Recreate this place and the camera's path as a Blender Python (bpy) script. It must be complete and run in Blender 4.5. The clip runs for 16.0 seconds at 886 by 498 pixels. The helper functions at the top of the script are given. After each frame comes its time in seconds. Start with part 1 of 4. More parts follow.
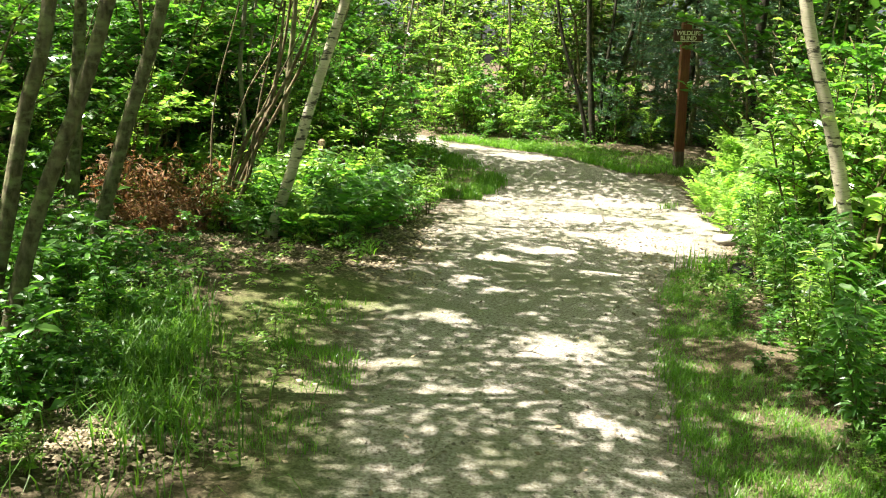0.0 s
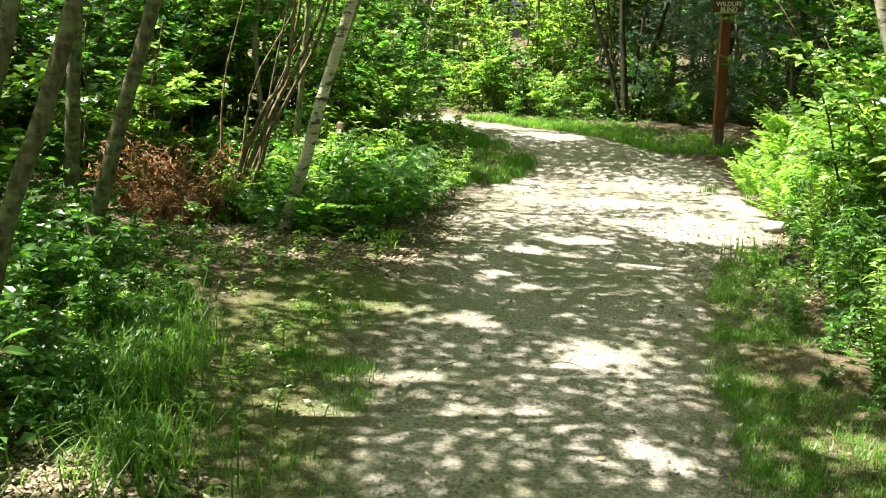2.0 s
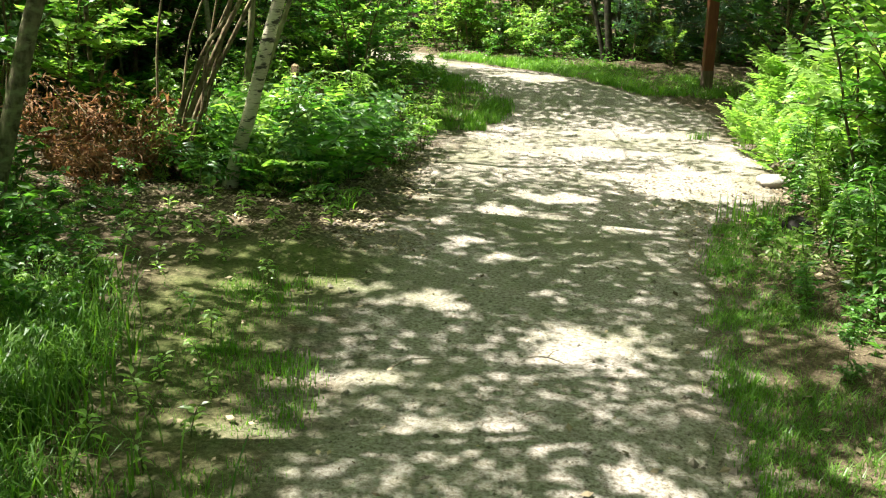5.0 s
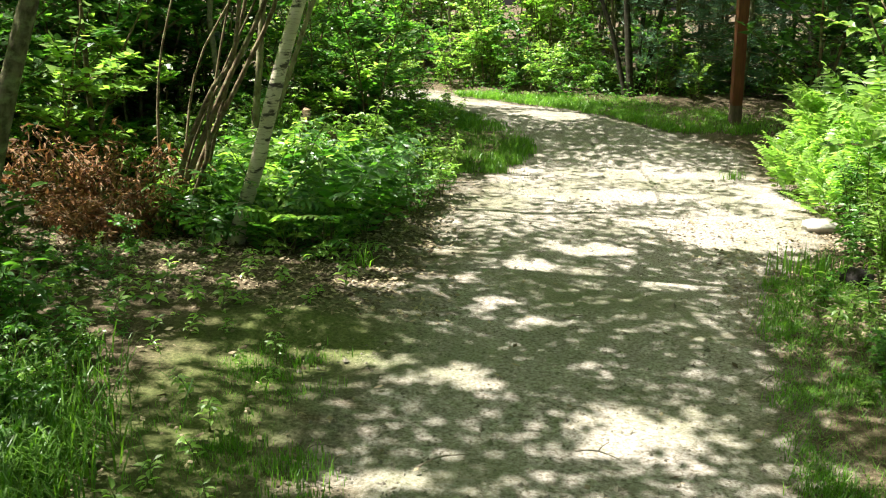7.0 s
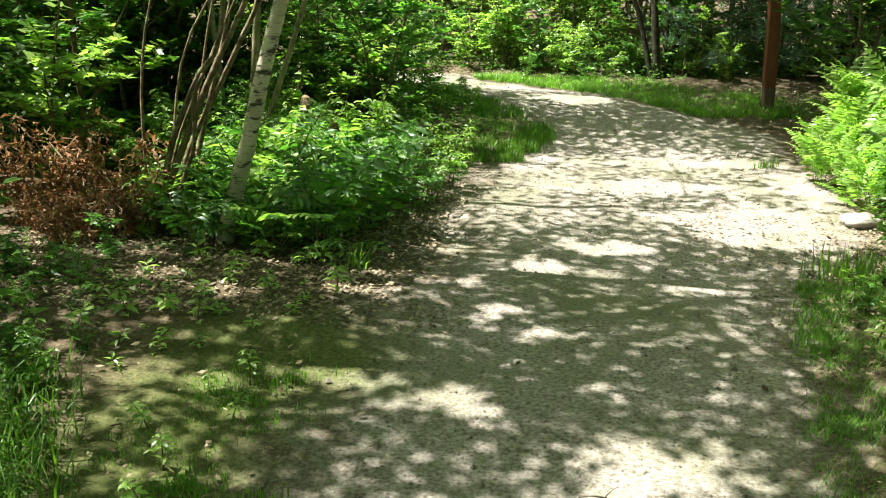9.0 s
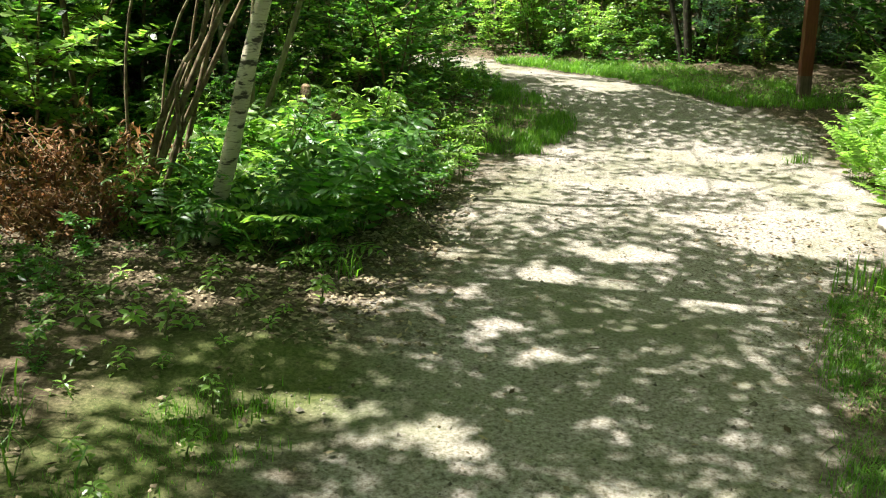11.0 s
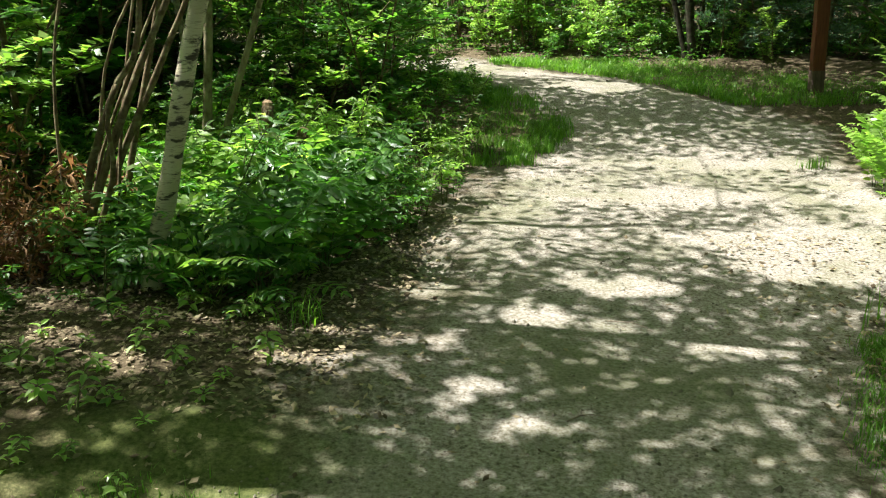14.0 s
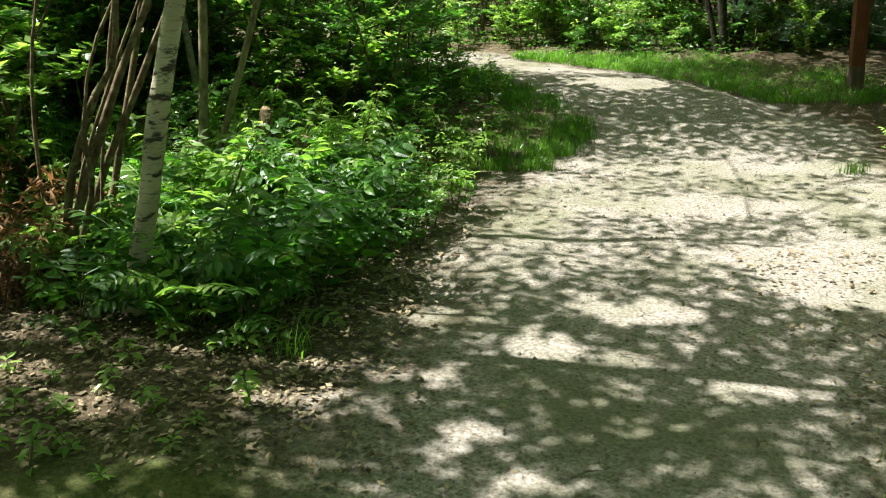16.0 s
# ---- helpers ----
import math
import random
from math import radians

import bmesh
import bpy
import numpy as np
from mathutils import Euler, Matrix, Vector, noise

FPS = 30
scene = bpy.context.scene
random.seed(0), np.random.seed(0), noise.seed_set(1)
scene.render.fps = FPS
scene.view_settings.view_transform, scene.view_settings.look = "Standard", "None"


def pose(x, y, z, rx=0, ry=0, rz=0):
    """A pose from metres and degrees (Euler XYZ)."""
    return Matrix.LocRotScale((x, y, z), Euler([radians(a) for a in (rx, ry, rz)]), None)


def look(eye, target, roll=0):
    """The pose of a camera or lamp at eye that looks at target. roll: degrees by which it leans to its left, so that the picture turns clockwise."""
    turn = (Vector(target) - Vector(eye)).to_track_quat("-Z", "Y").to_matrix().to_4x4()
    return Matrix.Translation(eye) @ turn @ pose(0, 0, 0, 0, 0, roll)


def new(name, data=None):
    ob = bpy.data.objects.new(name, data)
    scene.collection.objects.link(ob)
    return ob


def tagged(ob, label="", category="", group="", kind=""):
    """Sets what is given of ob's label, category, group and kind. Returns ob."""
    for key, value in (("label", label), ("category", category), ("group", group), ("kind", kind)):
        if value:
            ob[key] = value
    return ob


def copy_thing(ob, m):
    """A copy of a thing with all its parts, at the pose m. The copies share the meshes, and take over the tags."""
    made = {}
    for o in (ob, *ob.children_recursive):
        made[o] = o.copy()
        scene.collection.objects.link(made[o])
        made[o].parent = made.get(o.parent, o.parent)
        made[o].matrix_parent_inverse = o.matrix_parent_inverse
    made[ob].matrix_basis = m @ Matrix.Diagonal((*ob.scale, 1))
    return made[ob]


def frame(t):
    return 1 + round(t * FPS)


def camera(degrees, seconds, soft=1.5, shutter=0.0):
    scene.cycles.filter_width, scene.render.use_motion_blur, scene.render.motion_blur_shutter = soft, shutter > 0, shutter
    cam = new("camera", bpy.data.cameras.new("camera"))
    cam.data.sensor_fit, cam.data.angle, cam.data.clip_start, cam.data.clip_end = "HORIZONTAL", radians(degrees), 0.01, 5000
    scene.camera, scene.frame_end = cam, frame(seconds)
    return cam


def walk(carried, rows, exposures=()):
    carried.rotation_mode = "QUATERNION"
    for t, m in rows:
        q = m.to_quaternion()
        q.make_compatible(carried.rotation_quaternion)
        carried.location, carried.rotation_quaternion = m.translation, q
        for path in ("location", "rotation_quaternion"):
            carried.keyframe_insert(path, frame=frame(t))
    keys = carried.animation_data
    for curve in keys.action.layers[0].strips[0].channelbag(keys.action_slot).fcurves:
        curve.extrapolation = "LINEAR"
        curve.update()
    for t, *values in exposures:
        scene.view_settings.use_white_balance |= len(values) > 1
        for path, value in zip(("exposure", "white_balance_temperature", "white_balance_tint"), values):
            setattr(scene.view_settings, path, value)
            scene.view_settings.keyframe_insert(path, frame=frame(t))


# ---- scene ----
cam = camera(52.0, 16.0, soft=1.1)
PATH = [
    (0, (0.0, -0.194, 1.534), (0.049, 1.762, 1.124), 3.3),
    (0.5, (-0.047, -0.052, 1.548), (0.037, 1.908, 1.156), 2.8),
    (1, (-0.007, 0.084, 1.54), (0.037, 2.042, 1.133), 2.1),
    (1.5, (0.047, 0.211, 1.546), (0.033, 2.164, 1.112), 2.3),
    (2, (0.013, 0.33, 1.537), (0.005, 2.276, 1.073), 2.7),
    (2.5, (-0.001, 0.496, 1.529), (0.039, 2.437, 1.052), 2.4),
    (3, (0.067, 0.641, 1.528), (0.131, 2.577, 1.032), 2.6),
    (3.5, (0.139, 0.74, 1.526), (0.176, 2.671, 1.005), 3.0),
    (4, (0.107, 0.834, 1.522), (0.153, 2.758, 0.98), 3.1),
    (4.2, (0.077, 0.88, 1.532), (0.127, 2.801, 0.976), 3.1),
    (6.3, (0.133, 1.358, 1.517), (0.153, 3.263, 0.908), 2.7),
    (6.5, (0.108, 1.418, 1.527), (0.12, 3.33, 0.938), 2.8),
    (7, (0.034, 1.559, 1.534), (0.046, 3.488, 1.007), 2.0),
    (7.5, (0.045, 1.643, 1.535), (0.07, 3.573, 1.014), 1.6),
    (8, (0.156, 1.765, 1.546), (0.152, 3.698, 1.032), 1.6),
    (8.5, (0.245, 1.873, 1.532), (0.197, 3.801, 1.002), 1.6),
    (9, (0.172, 2.0, 1.526), (0.123, 3.917, 0.958), 1.5),
    (9.2, (0.161, 2.053, 1.536), (0.133, 3.969, 0.964), 1.6),
    (11.3, (0.331, 2.488, 1.555), (0.21, 4.387, 0.94), 1.7),
    (11.5, (0.291, 2.557, 1.536), (0.192, 4.458, 0.922), 1.8),
    (12, (0.234, 2.692, 1.574), (0.188, 4.599, 0.973), 2.1),
    (12.5, (0.269, 2.772, 1.571), (0.228, 4.679, 0.97), 1.5),
    (13, (0.371, 2.889, 1.582), (0.286, 4.791, 0.971), 1.0),
    (13.5, (0.436, 2.944, 1.579), (0.308, 4.84, 0.956), 0.3),
    (14, (0.447, 3.025, 1.566), (0.313, 4.921, 0.945), 0.1),
    (14.5, (0.414, 3.129, 1.585), (0.317, 5.028, 0.965), -0.2),
    (15, (0.45, 3.208, 1.574), (0.359, 5.091, 0.906), -0.4),
    (15.5, (0.518, 3.299, 1.585), (0.373, 5.173, 0.9), -0.1),
    (16, (0.555, 3.391, 1.607), (0.351, 5.273, 0.963), -0.5),
]
walk(cam, [(t, look(eye, target, roll)) for t, eye, target, roll in PATH],
     exposures=[(0.0, 2.45, 6850, 6), (4.0, 2.22, 6700, 5), (8.0, 2.12, 6650, 5), (12.0, 1.9, 6500, 5), (16.0, 1.67, 6450, 4)])

# ---- world, sun ----
SUN = Vector((-0.46, 0.02, 0.88)).normalized()
world = bpy.data.worlds.new("sky")
scene.world = world
world.use_nodes = True
wn = world.node_tree.nodes
sky = wn.new("ShaderNodeTexSky")
sky.sky_type = "NISHITA"
sky.sun_disc = False
sky.air_density, sky.dust_density, sky.ozone_density = 0.4, 5.0, 0.1
sky.sun_elevation = math.asin(SUN.z)
sky.sun_rotation = math.atan2(SUN.x, SUN.y)
world.node_tree.links.new(sky.outputs[0], wn["Background"].inputs[0])
wn["Background"].inputs[1].default_value = 0.05
sun_data = bpy.data.lights.new("sun", "SUN")
sun_data.energy, sun_data.angle, sun_data.color = 5.0, radians(0.55), (1.0, 0.965, 0.945)
sun = new("sun", sun_data)
sun.matrix_world = look(SUN * 60, (0, 0, 0))


# ---- materials ----
def material(name, rough=0.8, spec=0.3):
    m = bpy.data.materials.new(name)
    m.use_nodes = True
    b = m.node_tree.nodes["Principled BSDF"]
    b.inputs["Roughness"].default_value = rough
    b.inputs["Specular IOR Level"].default_value = spec
    return m, m.node_tree.nodes, m.node_tree.links, b


def ramp(nodes, stops):
    r = nodes.new("ShaderNodeValToRGB")
    e = r.color_ramp.elements
    while len(e) < len(stops):
        e.new(0.5)
    for k, (p, c) in enumerate(stops):
        e[k].position, e[k].color = p, (*c, 1)
    return r


def noise_tex(nodes, links, scale, detail=5.0, coords="Object", stretch=None, rough=0.6):
    c = nodes.new("ShaderNodeTexCoord")
    n = nodes.new("ShaderNodeTexNoise")
    n.inputs["Scale"].default_value, n.inputs["Detail"].default_value, n.inputs["Roughness"].default_value = scale, detail, rough
    if stretch:
        mp = nodes.new("ShaderNodeMapping")
        mp.inputs["Scale"].default_value = stretch
        links.new(c.outputs[coords], mp.inputs[0])
        links.new(mp.outputs[0], n.inputs["Vector"])
    else:
        links.new(c.outputs[coords], n.inputs["Vector"])
    return n


def mixc(nodes, links, fac, a, b, blend="MIX"):
    m = nodes.new("ShaderNodeMix")
    m.data_type, m.blend_type = "RGBA", blend
    for sock, v in ((m.inputs[0], fac), (m.inputs[6], a), (m.inputs[7], b)):
        if isinstance(v, (int, float)):
            sock.default_value = v
        elif isinstance(v, tuple):
            sock.default_value = (*v, 1)
        else:
            links.new(v, sock)
    return m.outputs[2]


def bumped(nodes, links, b, height, strength, dist):
    bp = nodes.new("ShaderNodeBump")
    bp.inputs["Strength"].default_value, bp.inputs["Distance"].default_value = strength, dist
    links.new(height, bp.inputs["Height"])
    links.new(bp.outputs[0], b.inputs["Normal"])


def leaf_material(name, dark, light, glow, through_part=0.4, rough=0.42, spec=0.5):
    """Leaf: colour differs leaf by leaf and plant by plant, with light passing through."""
    m, n, l, b = material(name, rough, spec)
    g, o = n.new("ShaderNodeNewGeometry"), n.new("ShaderNodeObjectInfo")
    c = mixc(n, l, g.outputs["Random Per Island"], dark, light)
    hs = n.new("ShaderNodeHueSaturation")
    mr = n.new("ShaderNodeMapRange")
    mr.inputs[3].default_value, mr.inputs[4].default_value = 0.75, 1.2
    l.new(o.outputs["Random"], mr.inputs[0])
    l.new(mr.outputs[0], hs.inputs["Value"])
    l.new(c, hs.inputs["Color"])
    nz = noise_tex(n, l, 40.0, 3.0)
    spot = mixc(n, l, nz.outputs["Fac"], (0.75, 0.75, 0.7), (1.2, 1.2, 1.1))
    c2 = mixc(n, l, 1.0, hs.outputs[0], spot, "MULTIPLY")
    l.new(c2, b.inputs["Base Color"])
    t = n.new("ShaderNodeBsdfTranslucent")
    tc = mixc(n, l, 1.0, c2, glow, "MULTIPLY")
    l.new(tc, t.inputs["Color"])
    mx = n.new("ShaderNodeMixShader")
    mx.inputs[0].default_value = through_part
    l.new(b.outputs[0], mx.inputs[1])
    l.new(t.outputs[0], mx.inputs[2])
    l.new(mx.outputs[0], n["Material Output"].inputs["Surface"])
    return m


def bark_material(name, a, c, lichen, scale=30.0):
    m, n, l, b = material(name, 0.9, 0.15)
    n1 = noise_tex(n, l, scale, 6.0, stretch=(1, 1, 0.55))
    n2 = noise_tex(n, l, 17.0, 5.0, stretch=(0.7, 0.7, 1.3))
    r = ramp(n, [(0.32, a), (0.68, c)])
    l.new(n1.outputs["Fac"], r.inputs[0])
    r2 = ramp(n, [(0.5, (0, 0, 0)), (0.66, (1, 1, 1))])
    l.new(n2.outputs["Fac"], r2.inputs[0])
    l.new(mixc(n, l, r2.outputs[0], r.outputs[0], lichen), b.inputs["Base Color"])
    bumped(n, l, b, n1.outputs["Fac"], 0.8, 0.012)
    return m


def birch_material():
    m, n, l, b = material("birch_bark", 0.62, 0.25)
    band = noise_tex(n, l, 7.0, 5.0, stretch=(1.4, 1.4, 4.0))
    fine = noise_tex(n, l, 26.0, 4.0, stretch=(0.8, 0.8, 9.0))
    big = noise_tex(n, l, 3.0, 3.0)
    base = ramp(n, [(0.3, (0.36, 0.31, 0.20)), (0.7, (0.66, 0.59, 0.44))])
    l.new(big.outputs["Fac"], base.inputs[0])
    r = ramp(n, [(0.54, (0, 0, 0)), (0.61, (1, 1, 1))])
    l.new(band.outputs["Fac"], r.inputs[0])
    r2 = ramp(n, [(0.55, (0, 0, 0)), (0.66, (0.8, 0.8, 0.8))])
    l.new(fine.outputs["Fac"], r2.inputs[0])
    c = mixc(n, l, r.outputs[0], base.outputs[0], (0.06, 0.05, 0.04))
    l.new(mixc(n, l, r2.outputs[0], c, (0.16, 0.13, 0.10)), b.inputs["Base Color"])
    bumped(n, l, b, band.outputs["Fac"], 0.4, 0.006)
    return m


def plain_material(name, a, c, scale, rough=0.85, spec=0.2, bump=0.4, dist=0.005, stretch=None):
    m, n, l, b = material(name, rough, spec)
    n1 = noise_tex(n, l, scale, 6.0, stretch=stretch)
    n2 = noise_tex(n, l, scale * 0.15, 3.0)
    r = ramp(n, [(0.3, a), (0.7, c)])
    l.new(n1.outputs["Fac"], r.inputs[0])
    v = mixc(n, l, n2.outputs["Fac"], (0.7, 0.7, 0.7), (1.25, 1.25, 1.25))
    l.new(mixc(n, l, 1.0, r.outputs[0], v, "MULTIPLY"), b.inputs["Base Color"])
    bumped(n, l, b, n1.outputs["Fac"], bump, dist)
    return m


def ground_material():
    m, n, l, b = material("trail_ground", 0.95, 0.1)
    fine = noise_tex(n, l, 55.0, 8.0, rough=0.72)
    mid = noise_tex(n, l, 6.0, 6.0)
    big = noise_tex(n, l, 0.9, 4.0)
    sand = ramp(n, [(0.34, (0.075, 0.06, 0.042)), (0.47, (0.225, 0.199, 0.166)), (0.66, (0.40, 0.368, 0.342))])
    l.new(fine.outputs["Fac"], sand.inputs[0])
    tone = mixc(n, l, mid.outputs["Fac"], (0.72, 0.70, 0.66), (1.2, 1.2, 1.2))
    sand2 = mixc(n, l, 1.0, sand.outputs[0], tone, "MULTIPLY")
    film = ramp(n, [(0.46, (0, 0, 0)), (0.62, (0.55, 0.55, 0.55))])
    l.new(big.outputs["Fac"], film.inputs[0])
    sand2 = mixc(n, l, film.outputs[0], sand2, (0.125, 0.13, 0.065))
    soil = ramp(n, [(0.3, (0.026, 0.020, 0.012)), (0.53, (0.092, 0.070, 0.043)), (0.72, (0.22, 0.175, 0.12))])
    l.new(fine.outputs["Fac"], soil.inputs[0])
    moss = ramp(n, [(0.3, (0.026, 0.042, 0.010)), (0.7, (0.15, 0.155, 0.058))])
    l.new(fine.outputs["Fac"], moss.inputs[0])
    a1, a2 = n.new("ShaderNodeAttribute"), n.new("ShaderNodeAttribute")
    a1.attribute_name, a2.attribute_name = "trodden", "moss"
    def edge(attr, lo, hi):
        s = n.new("ShaderNodeMath")
        s.operation = "MULTIPLY_ADD"
        l.new(mid.outputs["Fac"], s.inputs[0])
        s.inputs[1].default_value = 0.9
        l.new(attr.outputs["Fac"], s.inputs[2])
        mr = n.new("ShaderNodeMapRange")
        mr.inputs[1].default_value, mr.inputs[2].default_value = lo, hi
        l.new(s.outputs[0], mr.inputs[0])
        return mr.outputs[0]
    c = mixc(n, l, edge(a1, 0.75, 1.15), soil.outputs[0], sand2)
    c = mixc(n, l, edge(a2, 0.90, 1.45), c, moss.outputs[0])
    l.new(c, b.inputs["Base Color"])
    lump_tex = noise_tex(n, l, 17.0, 6.0, rough=0.7)
    add = n.new("ShaderNodeMath")
    add.operation = "MULTIPLY_ADD"
    l.new(lump_tex.outputs["Fac"], add.inputs[0])
    add.inputs[1].default_value = 1.5
    l.new(fine.outputs["Fac"], add.inputs[2])
    bumped(n, l, b, add.outputs[0], 0.55, 0.02)
    return m


GROUND = ground_material()
BIRCH = birch_material()
BARK = bark_material("grey_bark", (0.040, 0.034, 0.019), (0.18, 0.16, 0.095), (0.20, 0.205, 0.105))
BARK_DARK = bark_material("dark_bark", (0.012, 0.01, 0.007), (0.05, 0.042, 0.028), (0.05, 0.055, 0.03))
BARK_BROWN = bark_material("brown_bark", (0.05, 0.034, 0.019), (0.19, 0.14, 0.082), (0.22, 0.20, 0.11))
YOUNG_BIRCH = bark_material("young_birch_bark", (0.09, 0.075, 0.04), (0.27, 0.23, 0.14), (0.20, 0.20, 0.10))
STEM = bark_material("green_stem", (0.05, 0.07, 0.02), (0.14, 0.14, 0.06), (0.10, 0.12, 0.04), 60.0)
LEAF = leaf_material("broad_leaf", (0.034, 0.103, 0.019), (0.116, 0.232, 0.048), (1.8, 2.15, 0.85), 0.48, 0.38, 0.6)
# yellow-green leaf, made paler so its colour carries sunlight
LEAF_SUN = leaf_material("sunlit_yellow_green_leaf", (0.115, 0.210, 0.045), (0.290, 0.400, 0.110), (1.8, 2.1, 0.95), 0.5, 0.36, 0.7)
# darker copy of the broad leaf: deep-wood shade put into its colour
LEAF_SHADED = leaf_material("shaded_leaf", (0.032, 0.068, 0.016), (0.09, 0.14, 0.035), (1.9, 2.0, 0.85), 0.38, 0.38)
NEEDLE = leaf_material("pine_needle", (0.04, 0.095, 0.05), (0.10, 0.19, 0.11), (1.3, 1.4, 1.0), 0.2)
GRASS = leaf_material("grass_blade", (0.048, 0.125, 0.014), (0.14, 0.255, 0.038), (1.75, 2.05, 0.75), 0.4)
DEAD = leaf_material("dead_brown_leaf", (0.11, 0.062, 0.035), (0.40, 0.24, 0.14), (1.3, 1.0, 0.7), 0.3, 0.8, 0.15)
LITTER = leaf_material("leaf_litter", (0.065, 0.047, 0.03), (0.38, 0.305, 0.215), (1.0, 0.9, 0.7), 0.1, 0.85, 0.15)
PEBBLE = plain_material("pebble", (0.05, 0.04, 0.028), (0.26, 0.23, 0.18), 9.0)
ROCK = plain_material("pale_rock", (0.28, 0.25, 0.205), (0.52, 0.48, 0.42), 14.0, bump=0.7, dist=0.02)
DARKROCK = plain_material("charred_wood", (0.008, 0.007, 0.006), (0.03, 0.026, 0.022), 22.0, bump=0.8, dist=0.02)
TWIG = plain_material("dry_twig", (0.10, 0.08, 0.06), (0.30, 0.25, 0.19), 50.0)
PAINT = plain_material("brown_red_paint", (0.095, 0.027, 0.012), (0.17, 0.052, 0.024), 60.0, 0.6, 0.3, 0.35, 0.003, (1, 1, 0.1))
PAINT_DARK = plain_material("dark_brown_paint", (0.05, 0.02, 0.012), (0.085, 0.034, 0.02), 60.0, 0.6, 0.3, 0.35, 0.003, (0.1, 1, 1))
WEATHERED = plain_material("weathered_wood", (0.075, 0.052, 0.038), (0.16, 0.112, 0.082), 50.0, stretch=(1, 1, 0.15))
CREAM = plain_material("cream_paint", (0.55, 0.47, 0.33), (0.75, 0.67, 0.50), 50.0, 0.6)
CUTWOOD = plain_material("cut_wood", (0.13, 0.085, 0.05), (0.32, 0.22, 0.13), 40.0, stretch=(1, 1, 0.2))


# ---- shared builders ----
rng = np.random.default_rng(7)


def smooth(a, b, v):
    s = np.clip((v - a) / (b - a), 0, 1)
    return s * s * (3 - 2 * s)


def gz(x, y):
    """Height of the ground without its small bumps."""
    return 0.24 * smooth(9.8, 13.2, y)


def mesh_of(name, verts, faces, mats=(), smooth_shade=False):
    me = bpy.data.meshes.new(name)
    me.from_pydata([tuple(v) for v in np.asarray(verts, float).tolist()], [], faces if isinstance(faces, list) else faces.tolist())
    for m in mats:
        me.materials.append(m)
    if smooth_shade:
        me.polygons.foreach_set("use_smooth", [True] * len(me.polygons))
    me.update()
    return me


def part(name, me, parent=None, label="", kind=""):
    ob = new(name, me)
    if parent is not None:
        ob.parent = parent
    return tagged(ob, label, "", "", kind)


def unit(v):
    v = np.asarray(v, float)
    return v / np.maximum(np.linalg.norm(v, axis=-1, keepdims=True), 1e-9)


def leaves(P, D, N, L, W, fold=0.25, droop=0.15):
    """Pointed leaves with a folded midrib: base places, ways, upward normals, lengths, widths."""
    P, D, N = np.asarray(P, float), unit(D), np.asarray(N, float)
    S = unit(np.cross(D, N))
    U = np.cross(S, D)
    L, W = np.broadcast_to(L, len(P))[:, None], np.broadcast_to(W, len(P))[:, None]
    mid = P + D * L * 0.45
    a = mid + S * W * 0.5 + U * W * fold
    b = mid - S * W * 0.5 + U * W * fold
    tip = P + D * L - U * L * droop
    V = np.stack([P, a, mid, b, tip], 1).reshape(-1, 3)
    k = np.arange(len(P))[:, None] * 5
    F = np.concatenate([k + [0, 1, 2], k + [2, 1, 4], k + [0, 2, 3], k + [3, 2, 4]], 0)
    return V, F


def full_leaves(P, D, N, L, W, fold=0.2, droop=0.2):
    """Broad-shouldered leaves in three stations along a drooping midrib, with both halves raised."""
    P, D, N = np.asarray(P, float), unit(D), np.asarray(N, float)
    S = unit(np.cross(D, N))
    U = np.cross(S, D)
    L, W = np.broadcast_to(L, len(P))[:, None], np.broadcast_to(W, len(P))[:, None]
    rows = [P]
    for u, half in ((0.28, 0.43), (0.62, 0.40)):
        mid = P + D * L * u - U * L * droop * u * u
        rows += [mid + S * W * half + U * W * fold, mid, mid - S * W * half + U * W * fold]
    rows.append(P + D * L * (1 - 0.3 * droop) - U * L * droop)
    V = np.stack(rows, 1).reshape(-1, 3)
    k = np.arange(len(P))[:, None] * 8
    F = []
    for q in ([0, 1, 2], [0, 2, 3], [1, 4, 5, 2], [2, 5, 6, 3], [4, 7, 5], [5, 7, 6]):
        F += (k + q).tolist()
    return V, F


def flat_leaves(P, D, N, L, W):
    P, D = np.asarray(P, float), unit(D)
    S = unit(np.cross(D, np.asarray(N, float)))
    L, W = np.broadcast_to(L, len(P))[:, None], np.broadcast_to(W, len(P))[:, None]
    V = np.stack([P, P + D * L * 0.4 + S * W * 0.5, P + D * L, P + D * L * 0.4 - S * W * 0.5], 1).reshape(-1, 3)
    k = np.arange(len(P))[:, None] * 4
    return V, k + [0, 1, 2, 3]


def tube(points, radii, sides=7, seed=0, rough=0.0):
    """A closed tapered limb along the points."""
    pts = np.asarray(points, float)
    r = np.random.default_rng(seed)
    V, F = [], []
    for k, p in enumerate(pts):
        d = unit(pts[min(k + 1, len(pts) - 1)] - pts[max(k - 1, 0)])
        u = unit(np.cross(d, (0.3, 0.9, 0.1)))
        w = np.cross(d, u)
        for j in range(sides):
            a = 2 * math.pi * j / sides
            V.append(p + (u * math.cos(a) + w * math.sin(a)) * radii[k] * (1 + rough * r.normal()))
    for k in range(len(pts) - 1):
        for j in range(sides):
            a, b = k * sides + j, k * sides + (j + 1) % sides
            F.append([a, b, b + sides, a + sides])
    F.append(list(range(sides))[::-1])
    F.append([(len(pts) - 1) * sides + j for j in range(sides)])
    return np.array(V), F


